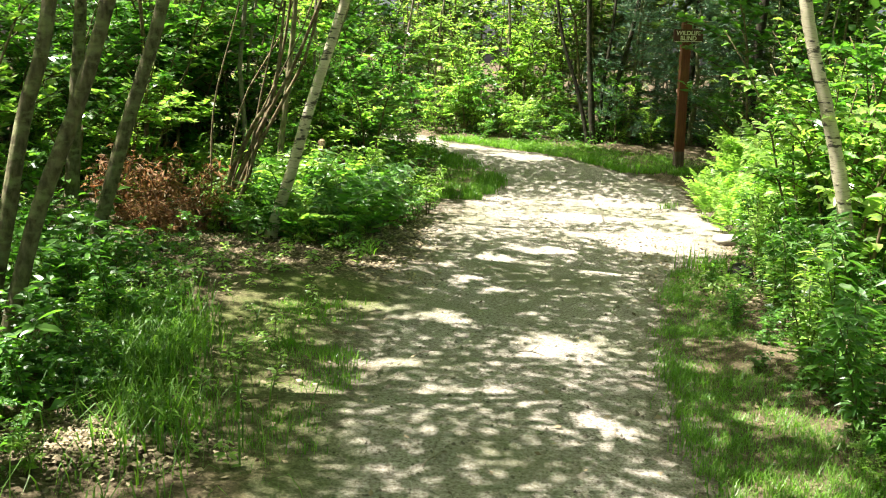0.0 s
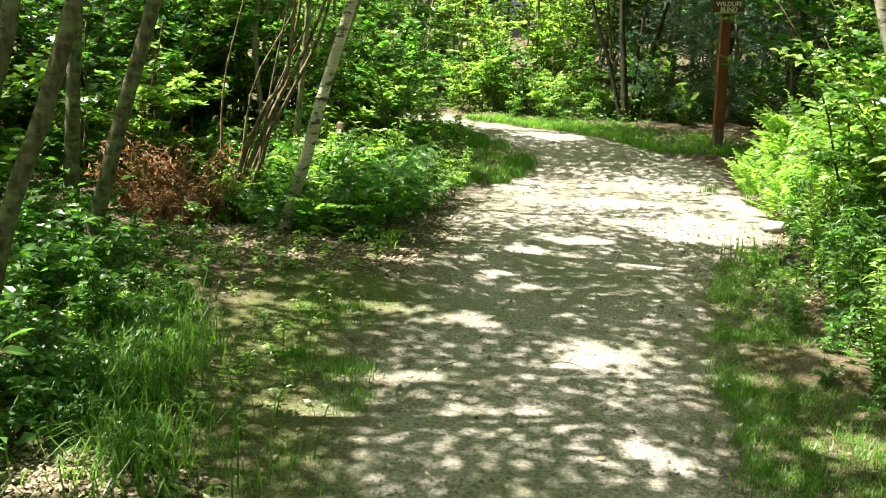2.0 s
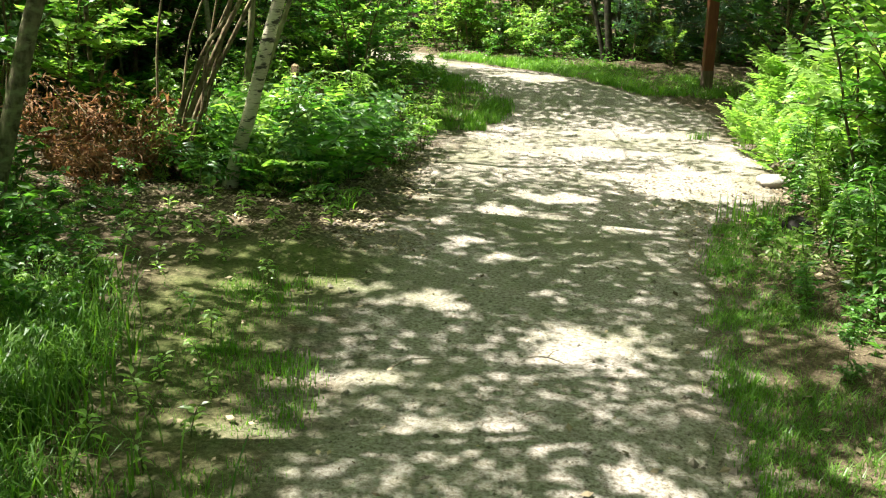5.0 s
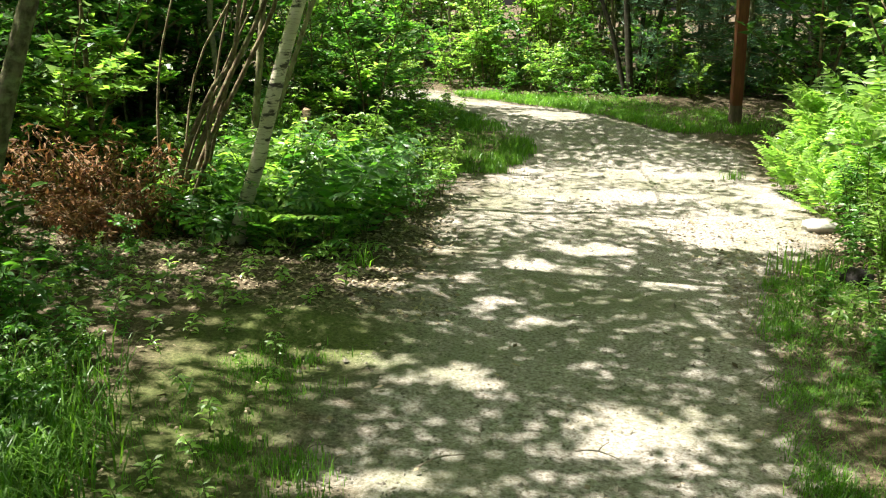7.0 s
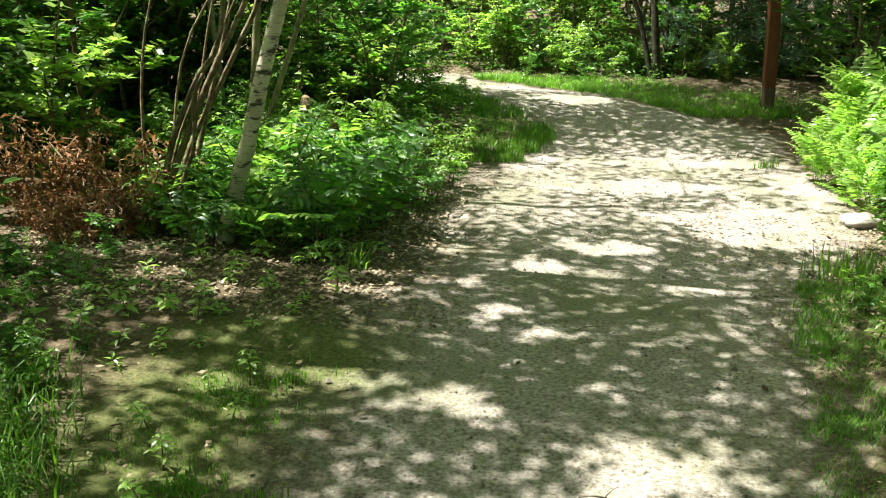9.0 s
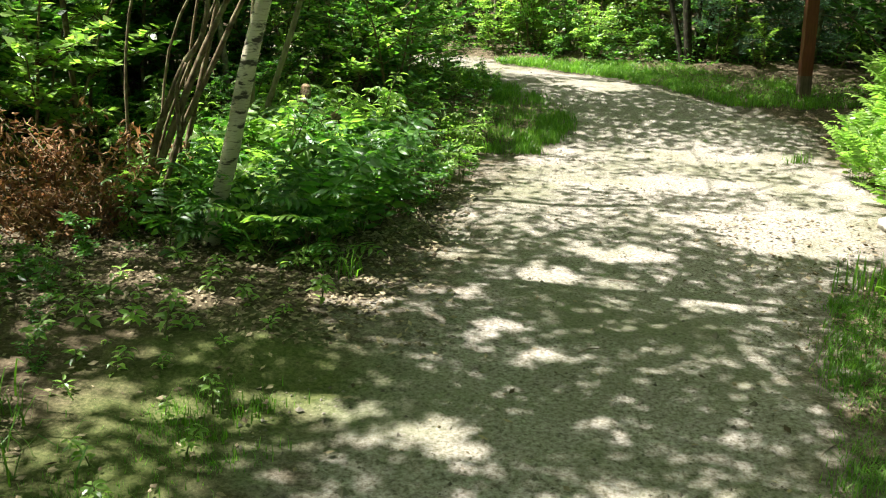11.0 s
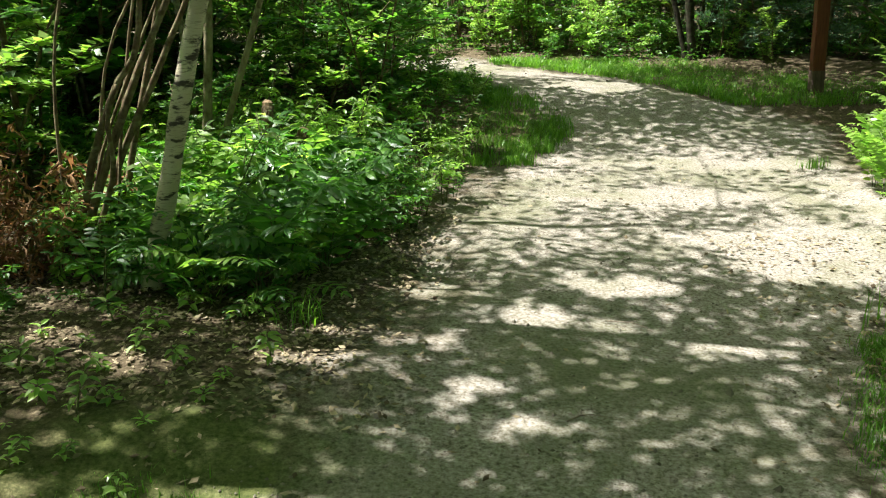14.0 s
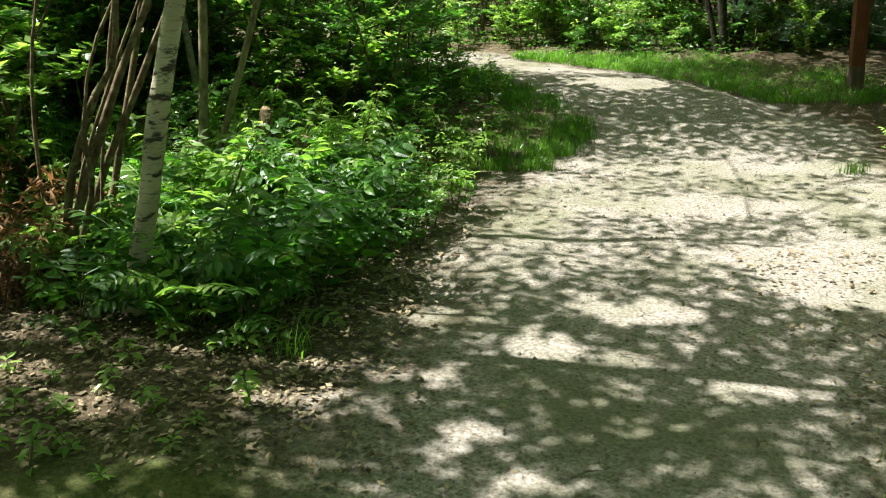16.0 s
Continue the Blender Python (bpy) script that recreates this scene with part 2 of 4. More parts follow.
def join(pieces):
    V, F, n = [], [], 0
    for v, f in pieces:
        V.append(v)
        F += [[i + n for i in q] for q in (f.tolist() if not isinstance(f, list) else f)]
        n += len(v)
    return np.concatenate(V), F


def bend(a, b, n=7, sag=(0, 0, 0), wob=0.0, seed=0):
    r = np.random.default_rng(seed)
    t = np.linspace(0, 1, n)[:, None]
    w = np.cumsum(r.normal(0, wob, (n, 3)), 0)
    w -= t * w[-1]
    return np.asarray(a) * (1 - t) + np.asarray(b) * t + np.asarray(sag) * (4 * t * (1 - t)) + w


def rand_dirs(r, n, zlo=-1.0, zhi=1.0):
    z = r.uniform(zlo, zhi, n)
    a = r.uniform(0, 2 * math.pi, n)
    h = np.sqrt(np.maximum(1 - z * z, 0))
    return np.stack([h * np.cos(a), h * np.sin(a), z], 1)


# ---- plants ----
def leafy_plant(name, height, stems, per_stem, leaf_len, leaf_wid, mat, seed, spread=0.35, twigs=0, label="", category="plant", first=0.25, flat=False):
    """Upright leafy herb or shrub: several stems, each with its foliage."""
    r = np.random.default_rng(seed)
    top = new(name)
    for s in range(stems):
        a = r.uniform(0, 2 * math.pi)
        out = r.uniform(0.15, 1.0) * spread * height
        h = height * r.uniform(0.7, 1.05)
        base = np.array([math.cos(a), math.sin(a), 0]) * r.uniform(0.0, 0.12) * height
        tip = base + [math.cos(a) * out, math.sin(a) * out, h]
        pts = bend(base, tip, 7, (math.cos(a) * -0.06 * h, math.sin(a) * -0.06 * h, 0.05 * h), 0.012 * h, seed * 31 + s)
        base_r = 0.0035 + 0.005 * height
        rad = np.linspace(base_r, base_r * 0.3, 7)
        twig_pieces = []
        anchors = [(pts, first)]
        for q in range(twigs):
            k = r.uniform(0.25, 0.9)
            p0 = pts[int(k * 6)]
            d = rand_dirs(r, 1, 0.1, 0.7)[0] * height * r.uniform(0.15, 0.38)
            tw = bend(p0, p0 + d, 4, (0, 0, 0.03), 0.01, seed + q)
            twig_pieces.append(tube(tw, np.linspace(base_r * 0.5, base_r * 0.2, 4), 3, q))
            anchors.append((tw, 0.1))
        st = part("stem", mesh_of("stem", *tube(pts, rad, 5, seed), [STEM if height < 1.2 else BARK_BROWN], True), top)
        P, D = [], []
        for pts2, lo in anchors:
            m = max(3, int(per_stem / len(anchors)))
            k = np.sort(r.uniform(lo, 1.0, m)) * (len(pts2) - 1)
            i0 = np.minimum(k.astype(int), len(pts2) - 2)
            f = (k - i0)[:, None]
            P.append(pts2[i0] * (1 - f) + pts2[i0 + 1] * f)
            ang = np.arange(m) * 2.4 + r.uniform(0, 6)
            D.append(np.stack([np.cos(ang), np.sin(ang), r.uniform(-0.25, 0.55, m)], 1))
        P, D = np.concatenate(P), np.concatenate(D)
        N = unit(np.array([0, 0, 1.0]) + r.normal(0, 0.35, P.shape))
        sz = r.uniform(0.6, 1.15, len(P))
        P = P + unit(D) * leaf_len * 0.12
        V, F = flat_leaves(P, D, N, leaf_len * sz, leaf_wid * sz) if flat else full_leaves(P, D, N, leaf_len * sz, leaf_wid * sz, 0.2, r.uniform(0.1, 0.4))
        nl = len(F)
        if twig_pieces:
            V, F = join([(V, F)] + twig_pieces)
        me = mesh_of("foliage", V, F, [mat, BARK_BROWN])
        me.polygons.foreach_set("material_index", [0] * nl + [1] * (len(F) - nl))
        part("foliage", me, st, "", "stuff")
    return tagged(top, label, category)


def frond_mesh(length, pairs, leaflet, width, mat, seed, arch=0.35):
    """One pinnate leaf: an arching midrib with paired leaflets."""
    r = np.random.default_rng(seed)
    t = np.linspace(0, 1, 8)
    pts = np.stack([t * length * 0.75, np.zeros(8), t * length * 0.75 - arch * length * t ** 2.2], 1)
    rv, rf = tube(pts, np.linspace(0.004, 0.001, 8), 4, seed)
    P, D, N, L = [], [], [], []
    for k in range(pairs):
        u = 0.22 + 0.78 * k / (pairs - 1)
        i = min(int(u * 7), 6)
        p = pts[i] + (pts[i + 1] - pts[i]) * (u * 7 - i)
        ahead = unit(pts[i + 1] - pts[i])
        size = leaflet * math.sin(math.pi * (0.18 + 0.72 * u)) * r.uniform(0.85, 1.1)
        for s in (-1, 1):
            P.append(p)
            D.append(ahead * 0.45 + np.array([0, s, -0.12 + r.normal(0, 0.1)]))
            N.append(np.array([-ahead[2], 0, ahead[0]]) + r.normal(0, 0.12, 3))
            L.append(size)
    P.append(pts[-1]); D.append(pts[-1] - pts[-2]); N.append(np.array([0, 0, 1.0])); L.append(leaflet * 0.6)
    lv, lf = full_leaves(P, D, N, np.array(L), np.array(L) * width, 0.12, 0.18)
    V, F = join([(rv, rf), (lv, lf)])
    return mesh_of("frond", V, F, [mat])


def fern_plant(name, height, fronds, mat, seed, label, leaflet=0.11, width=0.32, pairs=10, lift=0.45, pitch=(-16, 24)):
    """Cluster of arching pinnate leaves on upright stalks; every frond is a piece of its own."""
    r = np.random.default_rng(seed)
    top = new(name)
    shapes = [frond_mesh(height * s, pairs, leaflet, width, mat, seed * 7 + k) for k, s in enumerate((0.75, 0.6, 0.5))]
    levels = max(1, fronds // 6)
    stalk_top = height * lift
    if lift > 0.05:
        for q in range(3):
            a = q * 2.1 + r.uniform(0, 1)
            tip = np.array([math.cos(a) * 0.12 * height, math.sin(a) * 0.12 * height, stalk_top])
            pts = bend((math.cos(a) * 0.02, math.sin(a) * 0.02, 0), tip, 5, (0, 0, 0), 0.006, seed + q)
            part("stalk", mesh_of("stalk", *tube(pts, np.linspace(0.006, 0.003, 5), 5, q), [STEM], True), top)
    for k in range(fronds):
        f = part("frond", shapes[k % 3], top)
        a = k * 2.399 + r.normal(0, 0.2)
        z = stalk_top * (k / max(fronds - 1, 1)) ** 0.7 if lift > 0.05 else 0.0
        f.matrix_basis = pose(math.cos(a) * 0.1 * height * (z / height + 0.1), math.sin(a) * 0.1 * height * (z / height + 0.1), z, r.uniform(-18, 18), r.uniform(*pitch), math.degrees(a))
    return tagged(top, label, "fern")


def place(protos, spots, group, seed=0, tilt=4.0):
    """Sets out plants: spots are (x, y, scale). The first of each prototype is the prototype itself."""
    r = np.random.default_rng(seed)
    used = set()
    for x, y, s in spots:
        k = int(r.integers(len(protos)))
        m = pose(x, y, float(gz(x, y)) - 0.01, r.normal(0, tilt), r.normal(0, tilt), r.uniform(0, 360)) @ Matrix.Scale(s, 4)
        p = protos[k]
        if k in used:
            copy_thing(p, m)
        else:
            used.add(k)
            tagged(p, group=group)
            p.matrix_basis = m
    for k, p in enumerate(protos):
        if k not in used:
            for o in (*p.children_recursive, p):
                bpy.data.objects.remove(o)


def scatter(n, x0, x1, y0, y1, gap, s0, s1, seed, keep=None):
    """Loose spots with at least a gap between them."""
    r = np.random.default_rng(seed)
    got = []
    for _ in range(n * 40):
        if len(got) >= n:
            break
        x, y = r.uniform(x0, x1), r.uniform(y0, y1)
        if keep and not keep(x, y):
            continue
        if all((x - a) ** 2 + (y - b) ** 2 > gap * gap for a, b, _ in got):
            got.append((x, y, r.uniform(s0, s1)))
    return got


# ---- plan ----
LEFT_EDGE = [(-0.6, -40), (-0.5, 1), (-0.46, 2.8), (-0.34, 3.6), (-0.34, 4.2), (-0.45, 5.4), (-0.12, 6.2), (0.04, 7.0), (0.0, 8.2), (0.32, 9.4), (0.72, 10.5), (1.0, 11.0), (0.55, 12.0), (0.0, 13.0), (-0.45, 13.8), (-2.2, 15.0), (-6.0, 16.5)]
RIGHT_EDGE = [(1.1, -40), (1.1, 1), (1.12, 3.0), (1.2, 3.8), (1.42, 4.9), (1.72, 6.0), (2.0, 6.7), (2.75, 7.7), (3.05, 9.0), (3.1, 10.2), (3.2, 11.2), (2.6, 12.1), (2.0, 12.7), (1.5, 13.6), (0.6, 14.4), (-1.2, 15.6), (-6.0, 18.0)]


def inside_trail(X, Y):
    """Signed distance to the trail's outline: positive inside."""
    poly = np.array(LEFT_EDGE + RIGHT_EDGE[::-1])
    X, Y = np.asarray(X, float), np.asarray(Y, float)
    inside, best = np.zeros(X.shape, bool), np.full(X.shape, 1e9)
    for (ax, ay), (bx, by) in zip(poly, np.roll(poly, -1, 0)):
        cross = ((ay > Y) != (by > Y)) & (X < (bx - ax) * (Y - ay) / ((by - ay) or 1e-9) + ax)
        inside ^= cross
        t = np.clip(((X - ax) * (bx - ax) + (Y - ay) * (by - ay)) / ((bx - ax) ** 2 + (by - ay) ** 2), 0, 1)
        best = np.minimum(best, np.hypot(X - ax - t * (bx - ax), Y - ay - t * (by - ay)))
    return np.where(inside, best, -best)


def bumps(X, Y):
    z = np.zeros(X.shape)
    for k in range(26):
        r = np.random.default_rng(100 + k)
        f = r.uniform(0.8, 9.0)
        a = r.uniform(0, 6.28)
        z += np.sin(f * (X * math.cos(a) + Y * math.sin(a)) + r.uniform(0, 6.28)) * 0.007 / (0.5 + f * 0.35)
    return z


def build_ground():
    xs = np.concatenate([-np.geomspace(400, 7, 26), np.arange(-6.6, 6.61, 0.085), np.geomspace(7, 400, 26)])
    ys = np.concatenate([-np.geomspace(400, 2.5, 24), np.arange(-2.0, 17.5, 0.085), np.geomspace(18, 500, 26)])
    X, Y = np.meshgrid(xs, ys)
    d = inside_trail(X, Y)
    near = np.exp(-np.maximum(np.abs(X) - 8, 0)) 
    Z = gz(X, Y) + bumps(X, Y) * near * np.where(d > 0.2, 0.7, 1.4)
    Z += 0.05 * smooth(0.1, -1.0, d) * near
    Z += 0.22 * smooth(-1.5, -7.0, d)
    V = np.stack([X, Y, Z], -1).reshape(-1, 3)
    nx, ny = len(xs), len(ys)
    I = np.arange(nx * ny).reshape(ny, nx)
    F = np.stack([I[:-1, :-1], I[:-1, 1:], I[1:, 1:], I[1:, :-1]], -1).reshape(-1, 4)
    me = mesh_of("ground", V, F, [GROUND], True)
    at = me.attributes.new("trodden", "FLOAT", "POINT")
    wide = np.where((X < 0.5 * (Y - 4.6)) & (X < 0.7) & (Y > 2.0) & (Y < 10.4), 1.0, 0.5)
    at.data.foreach_set("value", (0.5 + np.clip(d / wide, -1, 1) * 0.55).ravel().astype(np.float32))
    moss = np.exp(-(((X + 0.85) / 0.55) ** 2 + ((Y - 4.6) / 1.3) ** 2)) + 0.75 * np.exp(-(((X + 0.35) / 0.55) ** 2 + ((Y - 5.55) / 0.5) ** 2)) + 0.3 * np.exp(-(((X - 0.9) / 0.8) ** 2 + ((Y - 5.75) / 0.4) ** 2)) + 0.7 * np.exp(-(((X + 0.4) / 0.4) ** 2 + ((Y - 2.9) / 0.9) ** 2))
    moss += 0.5 * np.exp(-(((X - 1.7) / 0.35) ** 2 + ((Y - 4.5) / 1.6) ** 2)) + 0.8 * np.exp(-(((X - 0.3) / 0.6) ** 2 + ((Y - 11.2) / 0.9) ** 2)) + 0.7 * np.exp(-(((X - 2.4) / 0.9) ** 2 + ((Y - 13.6) / 0.5) ** 2))
    at = me.attributes.new("moss", "FLOAT", "POINT")
    at.data.foreach_set("value", np.clip(moss, 0, 1).ravel().astype(np.float32))
    return tagged(new("ground", me), "sandy trail through mossy soil and leaf litter", "ground", "", "structure")


build_ground()


# ---- trees ----
# sun patches set by leaving leaves out of the canopy overhead: x, y, half sizes
GAPS = [(0.11, 5.12, .30, .13), (0.77, 5.33, .13, .09), (0.80, 4.60, .34, .14), (1.02, 7.25, .30, .15), (0.06, 3.87, .16, .08),
        (0.87, 3.53, .26, .10), (0.45, 3.85, .22, .09), (-0.27, 4.25, .26, .12), (-0.55, 3.80, .22, .10), (-1.25, 3.05, .35, .12),
        (0.24, 5.92, .13, .09), (0.63, 6.82, .20, .12), (1.14, 4.31, .14, .06), (-0.34, 6.25, .20, .12), (2.15, 8.05, .75, .42),
        (2.55, 7.75, .50, .35), (2.1, 10.1, 1.0, .22), (1.0, 10.15, .35, .15), (1.6, 9.05, 1.1, .24), (1.45, 12.7, .55, .35),
        (0.38, 6.08, .16, .10), (0.55, 5.88, .16, .08), (1.45, 6.60, .30, .10), (2.03, 7.6, .5, .25), (-1.29, 6.31, .25, .10),
        (0.91, 6.76, .2, .1), (-0.84, 5.22, .35, .09), (-0.37, 5.32, .25, .08), (0.88, 4.78, .3, .1), (3.5, 9.0, 1.0, 1.0),
        (0.0, 7.3, .2, .08), (1.0, 13.7, .7, .3), (0.6, 15.8, 2.2, .9), (0.3, 15.2, .8, .5), (-0.6, 7.5, .35, .3), (-0.4, 10.4, .5, .2), (1.6, 2.6, .4, .3), (1.45, 2.98, .3, .13), (1.75, 3.6, .3, .14), (1.55, 4.3, .2, .1), (2.2, 4.6, .4, .3),
        (-1.0, 6.1, .2, .08), (-0.7, 6.55, .25, .1), (-1.6, 6.6, .3, .1), (-2.3, 7.2, .55, .35), (-1.5, 7.8, .5, .3), (-1.05, 7.35, .6, .35), (-0.6, 8.0, .45, .4),
        (-0.2, 6.6, .2, .08), (0.05, 7.1, .3, .07), (-0.1, 6.32, .2, .06), (0.1, 6.5, .15, .06), (-0.05, 7.9, .2, .08)]


def in_gap(x, y):
    hit = np.zeros(x.shape, bool)
    x, y = x + 0.05 * np.sin(9 * x + 7 * y) + 0.03 * np.sin(23 * y - 13 * x), y + 0.04 * np.sin(8 * x - 9 * y) + 0.025 * np.sin(21 * x + 17 * y)
    for a, b, p, q in GAPS:
        hit |= ((x - a) / p) ** 2 + ((y - b) / q) ** 2 < 0.8
    return hit


def shading_crown(trunk_top, clumps, seed, mat, parent, leaf=0.09):
    """Limbs from trunk to added overhead leaf clumps; leaves dropped where sun patches belong."""
    r = np.random.default_rng(seed)
    for k in range(0, len(clumps), 22):
        c = clumps[k]
        start = trunk_top - np.array([0, 0, r.uniform(0.0, 0.7)])
        ln = np.linalg.norm(c - start)
        pts = bend(start, c, 6, (0, 0, 0.08 * ln), 0.02 * ln, seed + k)
        part("limb", mesh_of("limb", *tube(pts, np.linspace(0.012, 0.003, 6), 6, k), [BARK], True), parent)
    P = np.concatenate([c + r.normal(0, 1, (105, 3)) * [0.38, 0.38, 0.2] for c in clumps])
    k = P[:, 2] / SUN.z
    keep = ~in_gap(P[:, 0] - SUN.x * k, P[:, 1] - SUN.y * k)
    P = P[keep]
    D = rand_dirs(r, len(P), -0.5, 0.3)
    N = unit(np.array([0, 0, 1.0]) + r.normal(0, 0.4, P.shape))
    s = r.uniform(0.6, 1.2, len(P)) * leaf
    part("crown", mesh_of("crown", *flat_leaves(P, D, N, s, s * 0.62), [mat]), parent, "", "stuff")


TREES = [  # name, label, bark, line of the trunk, radii at foot and top
    ("tree", "young grey-barked tree with lichen leaning over ferns", BARK, [(-1.97, 3.75, 0), (-1.80, 3.7, 0.72), (-1.70, 3.7, 1.21), (-1.58, 3.7, 1.68), (-1.5, 3.9, 3.2), (-1.6, 4.0, 5.2)], 0.036, 0.024),
    ("tree", "slender grey tree curving over the undergrowth", BARK, [(-1.86, 3.7, 0), (-1.68, 3.7, 0.72), (-1.49, 3.7, 1.22), (-1.34, 3.7, 1.69), (-1.0, 3.9, 3.2), (-0.9, 4.2, 5.4)], 0.037, 0.024),
    ("tree", "grey-barked tree among shrubs beside the trail", BARK, [(-2.15, 5.5, 0), (-1.86, 5.5, 1.02), (-1.63, 5.5, 1.78), (-1.35, 5.5, 3.2), (-1.3, 5.5, 5.8)], 0.046, 0.03),
    ("birch", "white birch with dark bands leaning over the trail", BIRCH, [(-1.22, 6.95, 0), (-1.15, 6.9, 0.25), (-1.03, 6.84, 0.62), (-0.91, 6.8, 1.07), (-0.69, 6.76, 1.79), (-0.2, 6.7, 3.4), (0.1, 6.6, 5.2)], 0.05, 0.028),
    ("birch", "white birch standing among leafy bushes", BIRCH, [(2.85, 5.45, 0), (2.6, 5.4, 0.89), (2.45, 5.4, 1.34), (2.22, 5.4, 2.0), (1.9, 5.4, 3.4), (1.8, 5.5, 5.4)], 0.046, 0.028),
    ("birch", "thin pale birch behind a larger one", YOUNG_BIRCH, [(-1.42, 8.4, 0), (-1.36, 8.4, 0.7), (-1.31, 8.4, 1.29), (-1.25, 8.4, 2.2), (-1.2, 8.4, 4.6)], 0.03, 0.018),
    ("birch", "thin leaning birch in the undergrowth", YOUNG_BIRCH, [(-1.45, 8.4, 0), (-1.19, 8.4, 0.74), (-1.02, 8.4, 1.24), (-0.7, 8.4, 2.3), (-0.4, 8.4, 4.4)], 0.021, 0.014),
    ("tree", "dark grey tree trunk deep in the shade", BARK, [(-2.62, 6.5, 0), (-2.56, 6.5, 1.0), (-2.48, 6.5, 2.2), (-2.4, 6.5, 5.6)], 0.055, 0.03),
    # out of view, added to hold canopy leaves
    ("tree", "tall unseen grey tree added to carry canopy on the left", BARK, [(-4.4, 7.2, 0), (-4.3, 7.2, 2.5), (-4.2, 7.3, 6.2)], 0.10, 0.05),
    ("tree", "tall grey tree in the thicket", BARK, [(-3.2, 12.6, 0), (-3.1, 12.6, 2.5), (-3.0, 12.5, 6.4)], 0.09, 0.05),
    # out of view, holds canopy leaves over the near trail
    ("tree", "unseen grey tree added to carry canopy near the start", BARK, [(-3.4, 0.6, 0), (-3.3, 0.7, 2.5), (-3.0, 0.8, 6.0)], 0.10, 0.05),
    ("tree", "dark slender tree at the bend of the trail", BARK_DARK, [(2.75, 14.75, 0.2), (2.62, 14.75, 1.2), (2.5, 14.8, 2.4), (2.3, 14.9, 5.8)], 0.055, 0.03),
    ("tree", "dark leaning tree at the bend of the trail", BARK_DARK, [(2.85, 14.8, 0.2), (3.05, 14.8, 1.3), (3.3, 14.9, 2.6), (3.6, 15.0, 5.6)], 0.045, 0.025),
    ("tree", "thin dark tree at the bend of the trail", BARK_DARK, [(2.70, 14.85, 0.2), (2.45, 14.9, 1.1), (2.05, 15.0, 2.3), (1.6, 15.2, 5.0)], 0.035, 0.02),
    ("tree", "thin upright dark tree at the bend", BARK_DARK, [(2.82, 14.9, 0.2), (2.86, 14.95, 1.3), (2.95, 15.0, 2.5), (3.0, 15.1, 5.4)], 0.03, 0.02),
    # out of view, holds canopy leaves on the right
    ("tree", "tall unseen grey tree added to carry canopy on the right", BARK, [(4.9, 7.4, 0), (4.9, 7.4, 3), (4.7, 7.4, 6.2)], 0.08, 0.05),
    ("tree", "dark tree trunk in the shade behind the signpost", BARK_DARK, [(5.1, 14.4, 0.2), (5.15, 14.4, 3), (5.1, 14.4, 6.2)], 0.09, 0.05),
    ("tree", "slim dark tree in the shade behind the signpost", BARK_DARK, [(4.35, 15.3, 0.2), (4.4, 15.3, 3), (4.3, 15.2, 6.0)], 0.06, 0.04),
]


def spline(pts, radii, n=16):
    pts = np.asarray(pts, float)
    u = np.linspace(0, len(pts) - 1, n)
    i = np.minimum(u.astype(int), len(pts) - 2)
    f = (u - i)[:, None]
    g = np.gradient(pts, axis=0)
    h00, h10, h01, h11 = 2 * f**3 - 3 * f**2 + 1, f**3 - 2 * f**2 + f, -2 * f**3 + 3 * f**2, f**3 - f**2
    return h00 * pts[i] + h10 * g[i] + h01 * pts[i + 1] + h11 * g[i + 1], np.interp(np.linspace(0, 1, n), [0, 0.08, 1], [radii[0] * 1.25, radii[0], radii[1]])


